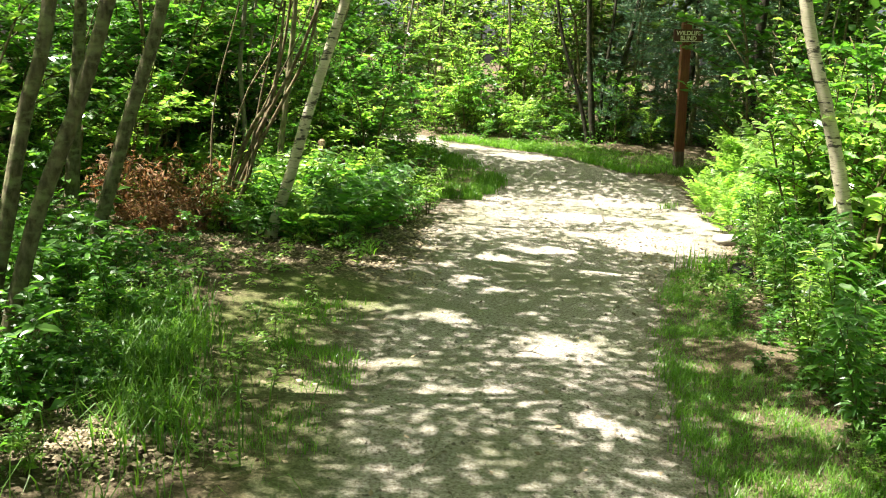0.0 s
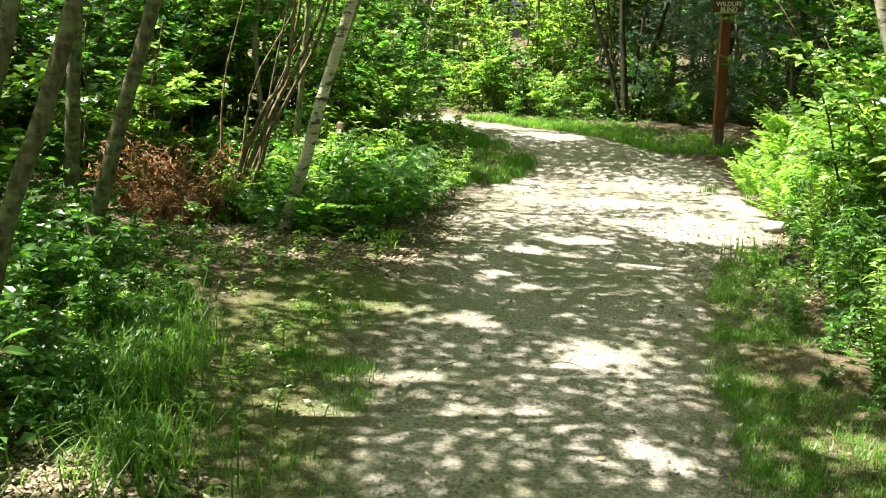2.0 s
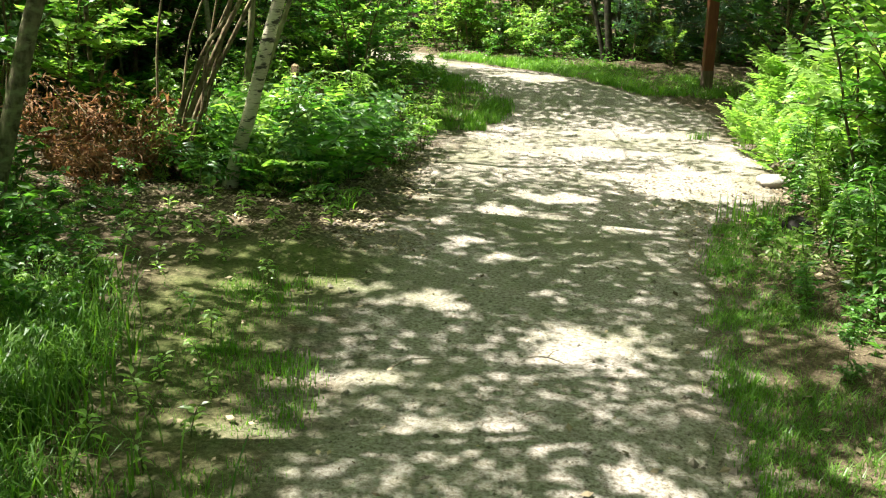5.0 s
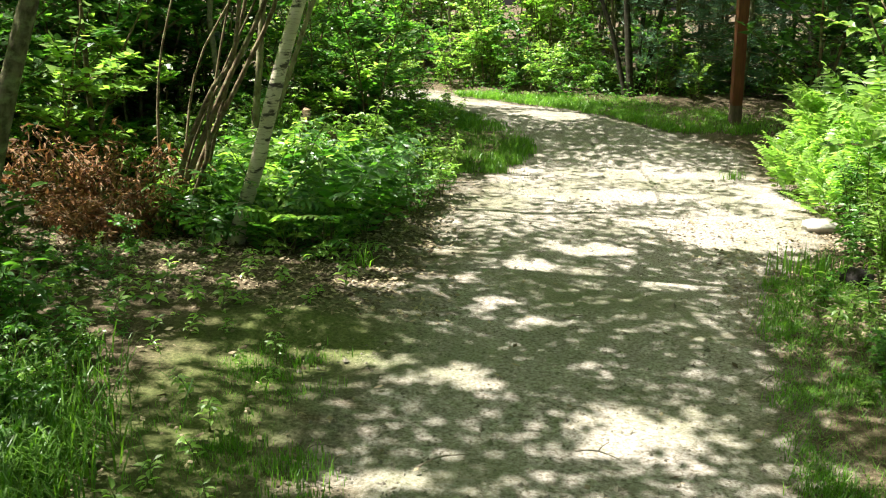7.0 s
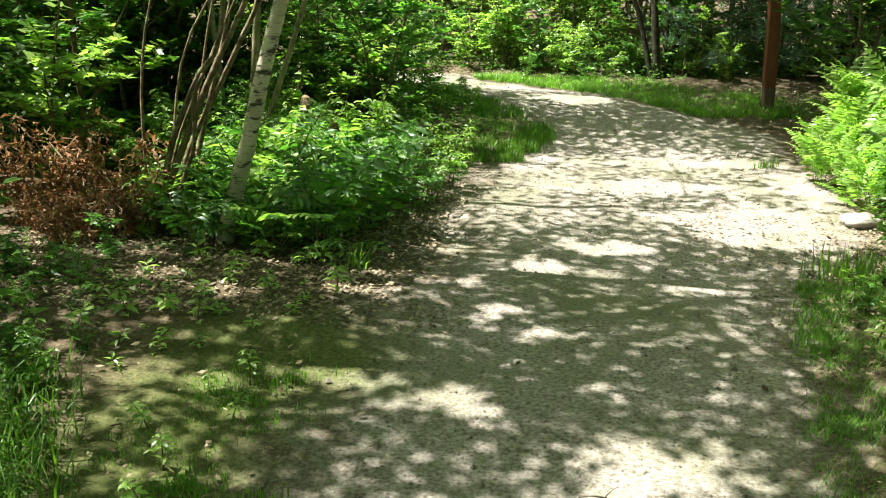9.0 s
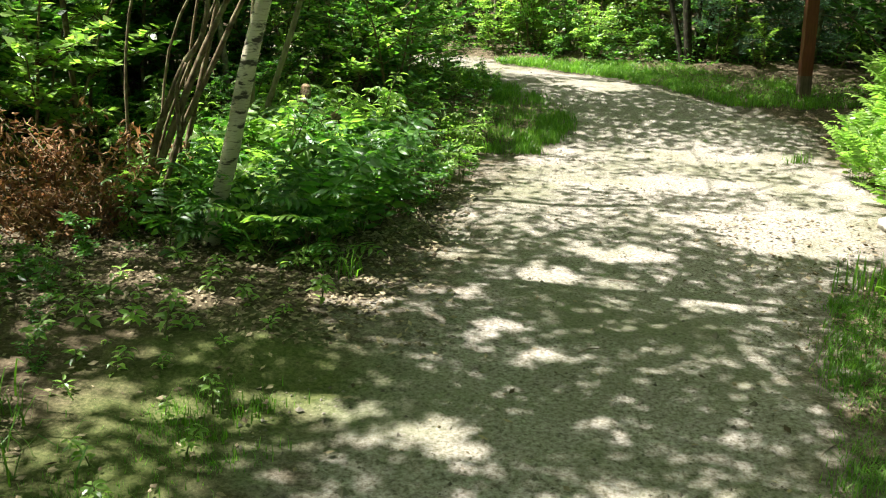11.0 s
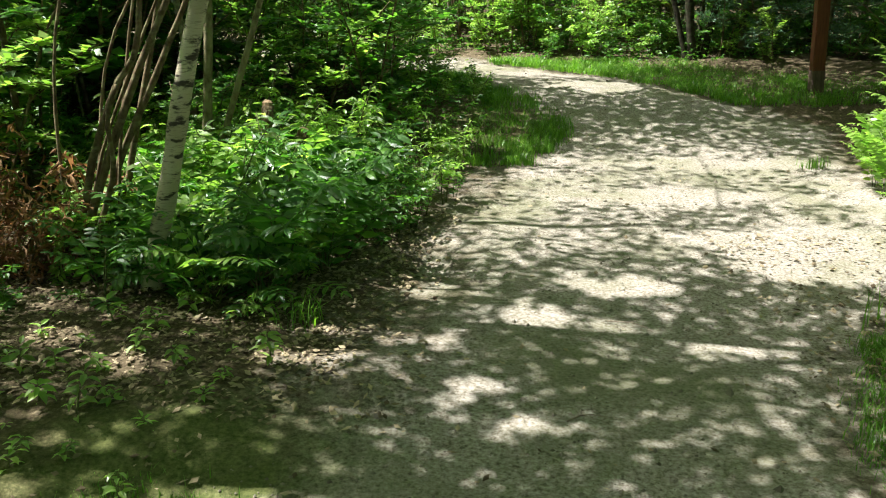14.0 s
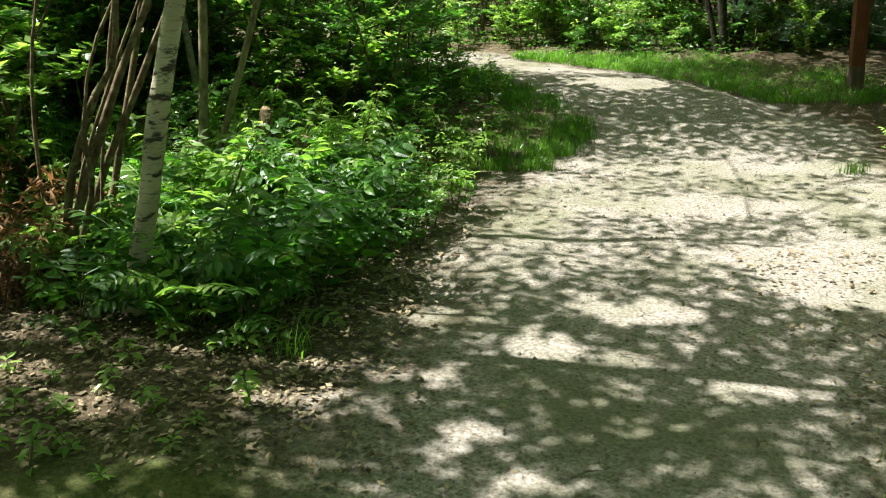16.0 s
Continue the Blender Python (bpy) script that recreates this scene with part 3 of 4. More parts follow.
def build_trees():
    r = np.random.default_rng(21)
    made = []
    for k, (name, label, bark, line, r0, r1) in enumerate(TREES):
        top = tagged(new(name), label, "tree")
        pts, rad = spline(line, (r0, r1), 22)
        pts[:, 2] += gz(pts[:1, 0], pts[:1, 1])[0] * (line[0][2] == 0) - 0.03 * (np.arange(22) == 0)
        part("trunk", mesh_of("trunk", *tube(pts, rad, 14, k, 0.05), [bark], True), top)
        made.append((top, pts[-1]))
    tops = np.array([m[1] for m in made])
    # unseen leaf canopy added to cast the dapples, each clump carried by the nearest treetop
    n = 5600
    gx, gy = r.uniform(-9.0, 9.0, n), r.uniform(-2.0, 20.0, n)
    h = r.uniform(3.6, 6.6, n)
    C = np.stack([gx + SUN.x / SUN.z * h, gy + SUN.y / SUN.z * h, h], 1)
    d = inside_trail(gx, gy)
    # density shapes the shade: close over trail and its edge strip, thin over thicket
    p = np.where(d > -0.35, 0.84, np.where(d > -1.2, 0.34, 0.06))
    p = np.where((gx < -0.35) & (gx > -3.5) & (gy > 3.3) & (gy < 7.3), np.where(gx > -1.5, 0.72, 0.3), p)
    p = np.where((gy > 7.6) & (gy < 10.5) & (gx > 0.0) & (gx < 6.0), 0.22, p)
    p = np.where((gy > 13.2) & (gx < 3.0), 0.08, p)
    p = np.where((gx > 2.4) & (gy > 10.8) & (gy < 14.1), 0.97, p)
    p = np.where((gx > -3.5) & (gx < -0.2) & (gy > 5.2) & (gy < 6.9), 0.8, p)
    p = np.where((gx > -5.0) & (gx < -0.1) & (gy > 8.0) & (gy < 13.0), 0.42, p)
    p = np.where((gx > 1.1) & (gx < 2.1) & (gy < 7.0), 0.8, p)
    p = np.where((gx > -2.4) & (gx < -0.9) & (gy > 6.75) & (gy < 7.7), 0.12, p)
    p = np.where((gx > -1.3) & (gx < 0.1) & (gy > 5.35) & (gy < 6.0), 0.97, p)
    p = np.where((gx > 0.4) & (gx < 3.6) & (gy > 10.5) & (gy < 12.3), 0.97, p)
    C = C[r.uniform(0, 1, n) < p]
    owner = np.argmin(((C[:, None, :2] - tops[None, :, :2]) ** 2).sum(-1), 1)
    for k, (top, tip) in enumerate(made):
        mine = C[owner == k]
        if len(mine):
            shading_crown(tip, mine, 50 + k, LEAF, top)


build_trees()


def sky_screen_trees():
    """Tall unseen trees added to screen the sky: both sides, behind start, beyond bend."""
    r = np.random.default_rng(400)
    # the crowns cut blue sky light and bounce green onto the trail
    spots = [(7.2 + 2.2 * (k % 2), -4 + 2.0 * k) for k in range(12)] + [(-4 + 2.6 * k, -5.5 - 1.5 * (k % 2)) for k in range(4)]
    spots += [(-8 + 2.6 * k, 23.5 + 1.8 * (k % 2)) for k in range(8)] + [(-11.5 - 1.5 * (k % 2), -2 + 3.0 * k) for k in range(8)]
    protos = []
    for k in range(3):
        top = tagged(new("tree"), "tall leafy tree added out of view to screen the sky", "tree", "trees of the surrounding wood")
        part("trunk", mesh_of("trunk", *tube(bend((0, 0, -0.1), (0.2, 0.1, 8.0), 9, (0.1, 0, 0), 0.04, k), np.linspace(0.14, 0.04, 9), 10, k, 0.05), [BARK], True), top)
        c = np.stack([r.normal(0, 1.0, 70), r.normal(0, 1.0, 70), r.uniform(1.6, 9.0, 70)], 1)
        for q in range(0, 70, 10):
            z = max(0.6, c[q][2] - 0.8)
            part("limb", mesh_of("limb", *tube(bend((0.02 * z, 0.01 * z, z), c[q], 5, (0, 0, 0.1), 0.03, q), np.linspace(0.03, 0.008, 5), 6, q), [BARK], True), top)
        P = np.concatenate([u + r.normal(0, 0.38, (34, 3)) for u in c])
        sz = r.uniform(0.12, 0.26, len(P))
        part("crown", mesh_of("crown", *flat_leaves(P, rand_dirs(r, len(P), -0.6, 0.3), unit(np.array([0, 0, 1.0]) + r.normal(0, 0.5, P.shape)), sz, sz * 0.65), [LEAF]), top, "", "stuff")
        protos.append(top)
    for k, (x, y) in enumerate(spots):
        m = pose(x + r.normal(0, 0.3), y + r.normal(0, 0.3), 0.1, 0, 0, r.uniform(0, 360))
        if k < 3:
            protos[k].matrix_basis = m
        else:
            copy_thing(protos[k % 3], m)


sky_screen_trees()


def thin_trees():
    """Slim pale stems crowded behind the bend and in the thicket."""
    r = np.random.default_rng(410)
    protos = []
    for k in range(3):
        top = tagged(new("sapling"), "slim grey-brown sapling stem crowded in the thicket", "sapling", "slim saplings")
        pts = bend((0, 0, -0.05), (r.normal(0, 0.25), r.normal(0, 0.25), 4.2), 9, (0.05, 0, 0), 0.03, k)
        part("trunk", mesh_of("trunk", *tube(pts, np.linspace(0.024, 0.009, 9), 7, k), [(TWIG, BARK_BROWN, BARK)[k]], True), top)
        P = np.repeat(pts[5:], 26, 0) + r.normal(0, 0.28, (104, 3))
        part("crown", mesh_of("crown", *flat_leaves(P, rand_dirs(r, 104, -0.6, 0.3), unit(np.array([0, 0, 1.0]) + r.normal(0, 0.4, P.shape)), 0.09, 0.055), [LEAF_SUN]), top, "", "stuff")
        protos.append(top)
    spots = [(r.uniform(-0.6, 4.6), r.uniform(16.3, 18.6)) for _ in range(26)] + [(r.uniform(-3.4, -1.2), r.uniform(8.6, 12.5)) for _ in range(12)] + [(r.uniform(5.0, 6.8), r.uniform(9.5, 14)) for _ in range(8)]
    for k, (x, y) in enumerate(spots):
        m = pose(x, y, float(gz(x, y)), 0, 0, r.uniform(0, 360)) @ Matrix.Scale(r.uniform(0.7, 1.15), 4)
        if k < 3:
            protos[k].matrix_basis = m
        else:
            copy_thing(protos[k % 3], m)


def stem_clump():
    """Brown leaning shrub stems beside the birch."""
    top = tagged(new("shrub"), "clump of leaning brown shrub stems with peeling bark", "shrub")
    lines = [((-1.72, 7.2, 0), (-1.55, 7.2, 0.42), (-1.30, 7.2, 0.99), (-1.06, 7.2, 1.47), (-0.75, 7.2, 2.3)),
             ((-1.68, 7.25, 0), (-1.58, 7.2, 0.5), (-1.38, 7.15, 0.95), (-1.22, 7.1, 1.2), (-1.15, 7.1, 1.9)),
             ((-1.62, 7.3, 0), (-1.50, 7.32, 0.5), (-1.20, 7.35, 1.1), (-0.98, 7.35, 1.6), (-0.8, 7.4, 2.6)),
             ((-1.58, 7.4, 0), (-1.45, 7.45, 0.6), (-1.30, 7.5, 1.2), (-1.18, 7.5, 1.8), (-1.1, 7.5, 2.8)),
             ((-1.60, 7.12, 0), (-1.50, 7.1, 0.3), (-1.38, 7.05, 0.6), (-1.36, 7.0, 0.85), (-1.3, 7.0, 1.0))]
    r = np.random.default_rng(88)
    for k in range(4):
        x, y, a = -1.68 + r.uniform(-0.1, 0.2), 7.3 + r.uniform(-0.15, 0.3), r.uniform(0.1, 0.6)
        lines.append(((x, y, 0), (x + 0.12 * a + r.normal(0, 0.05), y, 0.5), (x + 0.45 * a + r.normal(0, 0.07), y + 0.05, 1.1), (x + 1.0 * a + r.normal(0, 0.07), y + 0.1, 1.75), (x + 1.5 * a, y + 0.1, 2.5)))
    for k, ln in enumerate(lines):
        thick = 0.024 - 0.002 * k if k < 5 else 0.010
        pts, rad = spline(ln, (thick, thick * 0.5), 14)
        part("stem", mesh_of("stem", *tube(pts, rad, 8, k, 0.06), [BARK_BROWN], True), top)


stem_clump()
thin_trees()


# ---- undergrowth ----
def undergrowth():
    off_trail = lambda x, y: inside_trail(np.array([x]), np.array([y]))[0] < -0.25
    herb = [leafy_plant("herb", 0.66, 2, 96, 0.082, 0.038, (LEAF, LEAF, LEAF_SUN)[k], 11 + k, 0.4, 4, "green leafy herb growing beside the trail") for k in range(3)]
    spots = scatter(95, -4.2, -1.2, 2.3, 5.5, 0.17, 0.5, 1.1, 1, lambda x, y: off_trail(x, y) and x < -1.15 - 0.12 * max(0, 4.0 - y))
    spots = [(x, y, s if y < 4.2 or x < 0.0 - 0.52 * (y - 1.7) else 0.6 * s) for x, y, s in spots]
    spots += scatter(46, -4.8, -1.5, 5.0, 7.1, 0.2, 0.4, 0.95, 2, lambda x, y: x < 0.0 - 0.52 * (y - 1.7))
    spots += scatter(24, -0.8, 0.1, 7.8, 10.0, 0.17, 0.4, 0.8, 33, lambda x, y: -0.5 < inside_trail(np.array([x]), np.array([y]))[0] < -0.1)
    spots += scatter(70, -4.2, 0.15, 7.9, 10.6, 0.2, 0.6, 1.25, 3, lambda x, y: inside_trail(np.array([x]), np.array([y]))[0] < -0.16 and x < -0.25 + 0.12 * (y - 8))
    spots += scatter(36, 0.9, 5.0, 14.3, 16.2, 0.3, 0.7, 1.3, 27, lambda x, y: off_trail(x, y) and y > 14.6) + scatter(18, -1.4, 0.2, 11.6, 13.6, 0.25, 0.6, 1.0, 28, off_trail)
    spots += scatter(34, -3.4, -1.35, 3.6, 6.4, 0.26, 1.0, 1.5, 36, lambda x, y: x < -1.55 and x < -0.1 - 0.52 * (y - 1.7)) + scatter(22, -1.7, -0.5, 7.2, 9.4, 0.26, 0.9, 1.35, 37, off_trail)
    spots += scatter(58, -2.9, -1.3, 4.4, 6.4, 0.15, 0.42, 0.8, 46, lambda x, y: x < -0.6 - 0.16 * y) + scatter(26, -2.3, -1.4, 2.3, 4.0, 0.16, 0.4, 0.85, 47) + scatter(10, -2.5, -1.7, 6.3, 6.8, 0.2, 0.35, 0.6, 48)
    spots += scatter(16, 1.95, 2.7, 4.4, 7.2, 0.2, 0.3, 0.6, 34, off_trail)
    spots += scatter(22, 1.72, 2.2, 2.6, 5.2, 0.16, 0.3, 0.65, 23, off_trail)
    far_weed = [leafy_plant("leafy_weed", 0.7, 2, 90, 0.09, 0.036, (LEAF, LEAF_SUN)[k], 18 + k, 0.36, 3, "leafy green weed crowding the thicket's edge") for k in range(2)]
    place(far_weed, [q for q in spots if q[1] > 6.9], "leafy weeds at the thicket's edge", 11)
    place(herb, [q for q in spots if q[1] <= 6.9], "leafy herbs beside the trail", 1)
    sprig = [leafy_plant("seedling", 0.22, 1, 16, 0.06, 0.026, LEAF_SUN, 15 + k, 0.4, 0, "small green seedling in the leaf litter") for k in range(2)]
    spots = scatter(36, -1.6, -0.4, 5.4, 6.8, 0.14, 0.5, 1.3, 24, lambda x, y: off_trail(x, y)) + scatter(24, -1.2, -0.6, 2.8, 5.4, 0.16, 0.5, 1.0, 25)
    place(sprig, spots + scatter(14, 2.0, 2.6, 5.4, 7.2, 0.15, 0.6, 1.2, 26, off_trail), "seedlings on the forest floor", 8)
    fern = [fern_plant("fern", 0.66, 14, (LEAF, LEAF_SUN, LEAF)[k], 31 + k, "green compound-leaved plant under the birch", 0.135, 0.38, 6, 0.6, (-34, 22)) for k in range(3)]
    place(fern, scatter(30, -1.7, -0.32, 6.65, 8.3, 0.15, 0.6, 1.05, 4, lambda x, y: inside_trail(np.array([x]), np.array([y]))[0] < -0.3), "compound-leaved plants under the birch", 2)
    # full sun on these ferns is partly put into the leaf colour
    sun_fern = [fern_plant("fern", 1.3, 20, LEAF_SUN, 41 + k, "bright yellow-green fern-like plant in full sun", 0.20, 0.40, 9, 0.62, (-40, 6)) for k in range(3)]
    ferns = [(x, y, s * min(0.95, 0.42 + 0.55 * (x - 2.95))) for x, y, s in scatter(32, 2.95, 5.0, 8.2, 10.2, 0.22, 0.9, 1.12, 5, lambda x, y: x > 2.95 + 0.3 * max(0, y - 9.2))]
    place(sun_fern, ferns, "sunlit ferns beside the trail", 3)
    weed = [leafy_plant("weed", 0.95, 3, 86, 0.115, 0.034, (LEAF, LEAF_SUN, LEAF)[k], 51 + k, 0.32, 0, "tall leafy weed with narrow leaves beside the trail", "plant", 0.15) for k in range(3)]
    low_weeds = scatter(34, -1.75, -0.4, 6.75, 8.6, 0.17, 0.5, 0.85, 45, lambda x, y: inside_trail(np.array([x]), np.array([y]))[0] < -0.3)
    place(weed, low_weeds + scatter(115, 1.86, 4.6, 3.0, 8.2, 0.19, 0.55, 1.2, 6, lambda x, y: x > 1.86 + (0.25 * (y - 3.9) if y > 3.9 else 0.0)), "tall weeds beside the trail", 4)
    big = [leafy_plant("weed", 0.75, 4, 24, 0.165, 0.06, LEAF, 56 + k, 0.4, 0, "broad-leaved green plant at the trail's edge", "plant", 0.15) for k in range(2)]
    place(big, [(2.0, 3.9, 0.6), (2.3, 4.4, 0.9), (2.5, 4.0, 0.9), (-1.7, 3.3, 0.8), (-1.95, 3.9, 0.9), (-2.2, 3.2, 1.0), (-1.9, 2.9, 0.7), (1.55, 15.2, 0.7), (-2.45, 6.6, 1.3), (-2.9, 6.2, 1.2), (1.95, 3.3, 0.55), (2.08, 3.0, 0.6), (2.1, 3.6, 0.65), (-1.5, 2.75, 0.6), (-1.6, 3.6, 0.7), (-1.75, 5.3, 0.65), (-2.1, 5.6, 0.75), (-1.95, 4.9, 0.8), (-2.4, 5.8, 0.8), (-2.25, 5.1, 0.8), (-2.7, 5.5, 1.0), (2.95, 7.75, 0.45), (2.75, 7.35, 0.5)], "broad-leaved plants", 9)
    shrub = [leafy_plant("shrub", 1.7, 3, 540, 0.078, 0.047, (LEAF, LEAF, LEAF_SUN)[k], 61 + k, 0.42, 9, "dense leafy green shrub in the thicket", "shrub", 0.08, True) for k in range(3)]
    spots = scatter(40, -5.5, -0.6, 10.3, 14.2, 0.48, 0.7, 1.3, 7, lambda x, y: off_trail(x, y) and y < 14.3 + 0.45 * x)
    spots += scatter(40, -6.5, -2.7, 5.4, 11.5, 0.55, 0.8, 1.5, 8, lambda x, y: not (x > -3.9 and 6.2 < y < 7.9))
    spots += scatter(34, 4.2, 8.5, 4.5, 13.5, 0.6, 0.9, 1.6, 9)
    spots += scatter(9, -7, -2.6, -3.0, 3.0, 0.8, 0.9, 1.5, 10)
    spots += scatter(9, 2.8, 7, -3.0, 3.0, 0.8, 0.9, 1.5, 12)
    spots += scatter(20, -4.5, -1.3, 8.8, 11.6, 0.42, 0.4, 0.7, 38) + scatter(22, 3.0, 7.2, 13.7, 17.0, 0.45, 0.35, 0.75, 39, lambda x, y: y > 14.3 or x > 4.4)
    place(shrub, spots, "shrubs of the thicket", 5)
    # one sapling takes the lighter leaf colour to look sunlit
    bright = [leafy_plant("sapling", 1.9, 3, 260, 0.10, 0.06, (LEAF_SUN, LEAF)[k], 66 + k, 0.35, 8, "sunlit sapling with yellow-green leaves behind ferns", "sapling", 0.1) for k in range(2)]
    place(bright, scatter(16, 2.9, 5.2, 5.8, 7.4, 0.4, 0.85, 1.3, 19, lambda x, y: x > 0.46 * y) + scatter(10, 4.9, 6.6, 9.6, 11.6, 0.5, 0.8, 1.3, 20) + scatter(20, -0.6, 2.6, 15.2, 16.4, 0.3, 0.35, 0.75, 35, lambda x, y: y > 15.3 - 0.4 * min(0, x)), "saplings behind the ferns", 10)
    back = [leafy_plant("shrub", 2.6, 3, 620, 0.095, 0.06, (LEAF_SUN, LEAF, LEAF_SHADED)[k], 71 + k, 0.4, 12, "tall leafy shrub closing the view behind the bend", "shrub", 0.04, True) for k in range(3)]
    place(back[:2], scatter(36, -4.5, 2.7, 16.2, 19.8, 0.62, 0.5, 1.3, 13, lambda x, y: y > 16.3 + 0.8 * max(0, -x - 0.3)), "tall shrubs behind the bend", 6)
    # these shrubs wear the darkened leaf colour in place of shade
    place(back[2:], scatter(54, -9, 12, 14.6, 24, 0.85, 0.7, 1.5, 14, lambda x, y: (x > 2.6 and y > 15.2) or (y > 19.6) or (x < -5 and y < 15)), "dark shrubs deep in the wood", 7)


undergrowth()


def pine(x, y, h, seed):
    """White pine sapling: whorls of drooping branches with needle tufts."""
    r = np.random.default_rng(seed)
    top = tagged(new("pine"), "dark blue-green young pine in the shade", "tree")
    top.matrix_basis = pose(x, y, float(gz(x, y)))
    part("trunk", mesh_of("trunk", *tube(bend((0, 0, 0), (0, 0, h), 8, (0, 0, 0), 0.02, seed), np.linspace(0.05, 0.012, 8), 8, seed), [BARK], True), top)
    for k in range(26):
        z = h * (0.08 + 0.9 * k / 26)
        a = k * 2.4 + r.normal(0, 0.3)
        ln = (h - z) * 0.34 + 0.3
        tip = (math.cos(a) * ln, math.sin(a) * ln, z + 0.1 * ln)
        pts = bend((0, 0, z), tip, 6, (0, 0, -0.08 * ln), 0.01, k)
        br = part("branch", mesh_of("branch", *tube(pts, np.linspace(0.012, 0.003, 6), 5, k), [BARK], True), top)
        c = np.repeat(np.array([pts[i] + (pts[i + 1] - pts[i]) * f for i in range(1, 5) for f in (0, 0.5)]), 3, 0) + r.normal(0, 0.07, (24, 3))
        P = np.repeat(c, 16, 0)
        D = unit(rand_dirs(r, len(P), -0.3, 0.9) + unit(np.array(tip) - [0, 0, z]) * 0.6)
        part("needles", mesh_of("needles", *flat_leaves(P, D, rand_dirs(r, len(P)), r.uniform(0.08, 0.13, len(P)), 0.006), [NEEDLE]), br, "", "stuff")


for k, (x, y, h) in enumerate(((3.35, 14.85, 2.7), (4.3, 14.7, 3.0), (5.0, 15.4, 3.4), (3.6, 15.6, 3.6), (4.6, 16.2, 4.0), (5.6, 14.9, 3.8), (6.6, 16.0, 4.2))):
    pine(x, y, h, 300 + k)


# ---- grass, litter and pebbles ----
def blades(name, spots, h0, h1, width, mat, seed, label, lean=0.5, arch=False):
    r = np.random.default_rng(seed)
    P = np.asarray(spots, float)
    n = len(P)
    a = r.uniform(0, 6.28, n)
    d = np.stack([np.cos(a), np.sin(a), np.zeros(n)], 1)
    s = np.stack([-np.sin(a), np.cos(a), np.zeros(n)], 1)
    h = r.uniform(h0, h1, n)[:, None]
    k = r.uniform(0.1, 1.0, n)[:, None] * lean
    base = np.stack([P[:, 0], P[:, 1], gz(P[:, 0], P[:, 1]) - 0.012], 1)
    up = np.array([0, 0, 1.0])
    m1 = base + up * h * 0.5 + d * h * k * 0.22
    tip = base + up * h * (1 - 0.25 * k) + d * h * k
    w = width * r.uniform(0.6, 1.2, n)[:, None]
    if arch:
        m2 = base + up * h * 0.82 + d * h * k * 0.55
        tip = base + up * h * (1 - 0.5 * k) + d * h * k * 1.15
        V = np.stack([base - s * w, base + s * w, m1 + s * w, m1 - s * w, m2 + s * w * 0.75, m2 - s * w * 0.75, tip], 1).reshape(-1, 3)
        i = np.arange(n)[:, None] * 7
        F = (i + [0, 1, 2, 3]).tolist() + (i + [3, 2, 4, 5]).tolist() + (i + [5, 4, 6]).tolist()
        return tagged(new(name, mesh_of(name, V, F, [mat])), label, "grass", "", "stuff")
    V = np.stack([base - s * w, base + s * w, m1 + s * w * 0.8, m1 - s * w * 0.8, tip], 1).reshape(-1, 3)
    i = np.arange(n)[:, None] * 5
    F = (i + [0, 1, 2, 3]).tolist() + (i + [3, 2, 4]).tolist()
    tagged(new(name, mesh_of(name, V, F, [mat])), label, "grass", "", "stuff")


def cloud(n, cx, cy, sx, sy, seed, keep=None):
    r = np.random.default_rng(seed)
    p = np.stack([r.normal(cx, sx, n), r.normal(cy, sy, n)], 1)
    return p[keep(p[:, 0], p[:, 1])] if keep else p


def patchy(n, x0, x1, y0, y1, seed, tufts, keep):
    """Grass spots gathered in tufts."""
    r = np.random.default_rng(seed)
    c = np.stack([r.uniform(x0, x1, tufts), r.uniform(y0, y1, tufts)], 1)
    c = c[keep(c[:, 0], c[:, 1])]
    p = c[r.integers(0, len(c), n)] + r.normal(0, 0.045, (n, 2))
    return p


def low_leaves():
    """Low seedlings and creeping leaves that close the thicket's floor."""
    r = np.random.default_rng(77)
    n = 54000
    x, y = r.uniform(-5.5, 6.0, n), r.uniform(-2.5, 17.0, n)
    d = inside_trail(x, y)
    keep = (x < -1.25 - 0.12 * np.maximum(0, 4.0 - y)) & (y < 5.6) | (x < -1.75) & (y < 7) | (x < -0.3) & (y > 6.9) & (d < -0.2) | (x > 1.85 + 0.25 * np.maximum(0, y - 3.9)) & (y < 10) & (d < -0.2)
    keep |= (y > 10) & (y < 13.5) & (x < 0.3) & (d < -0.3) | (y > 14.4) & (d < -0.5)
    keep &= ~((x > -2.8) & (x < -1.6) & (y > 6.4) & (y < 7.7))
    keep &= np.sin(3.1 * x + 1.7 * y) + np.sin(2.3 * y - 3.7 * x) > -0.9
    x, y = x[keep], y[keep]
    P = np.stack([x, y, gz(x, y) + 0.05 + r.uniform(0.0, 0.24, len(x)) * r.uniform(0.2, 1, len(x))], 1)
    s = r.uniform(0.035, 0.085, len(P))
    V, F = leaves(P, rand_dirs(r, len(P), -0.3, 0.5), unit(np.array([0, 0, 1.0]) + r.normal(0, 0.4, P.shape)), s, s * 0.55)
    tagged(new("ground_cover", mesh_of("ground_cover", V, F, [LEAF])), "low green seedlings covering the thicket floor", "ground cover", "", "stuff")


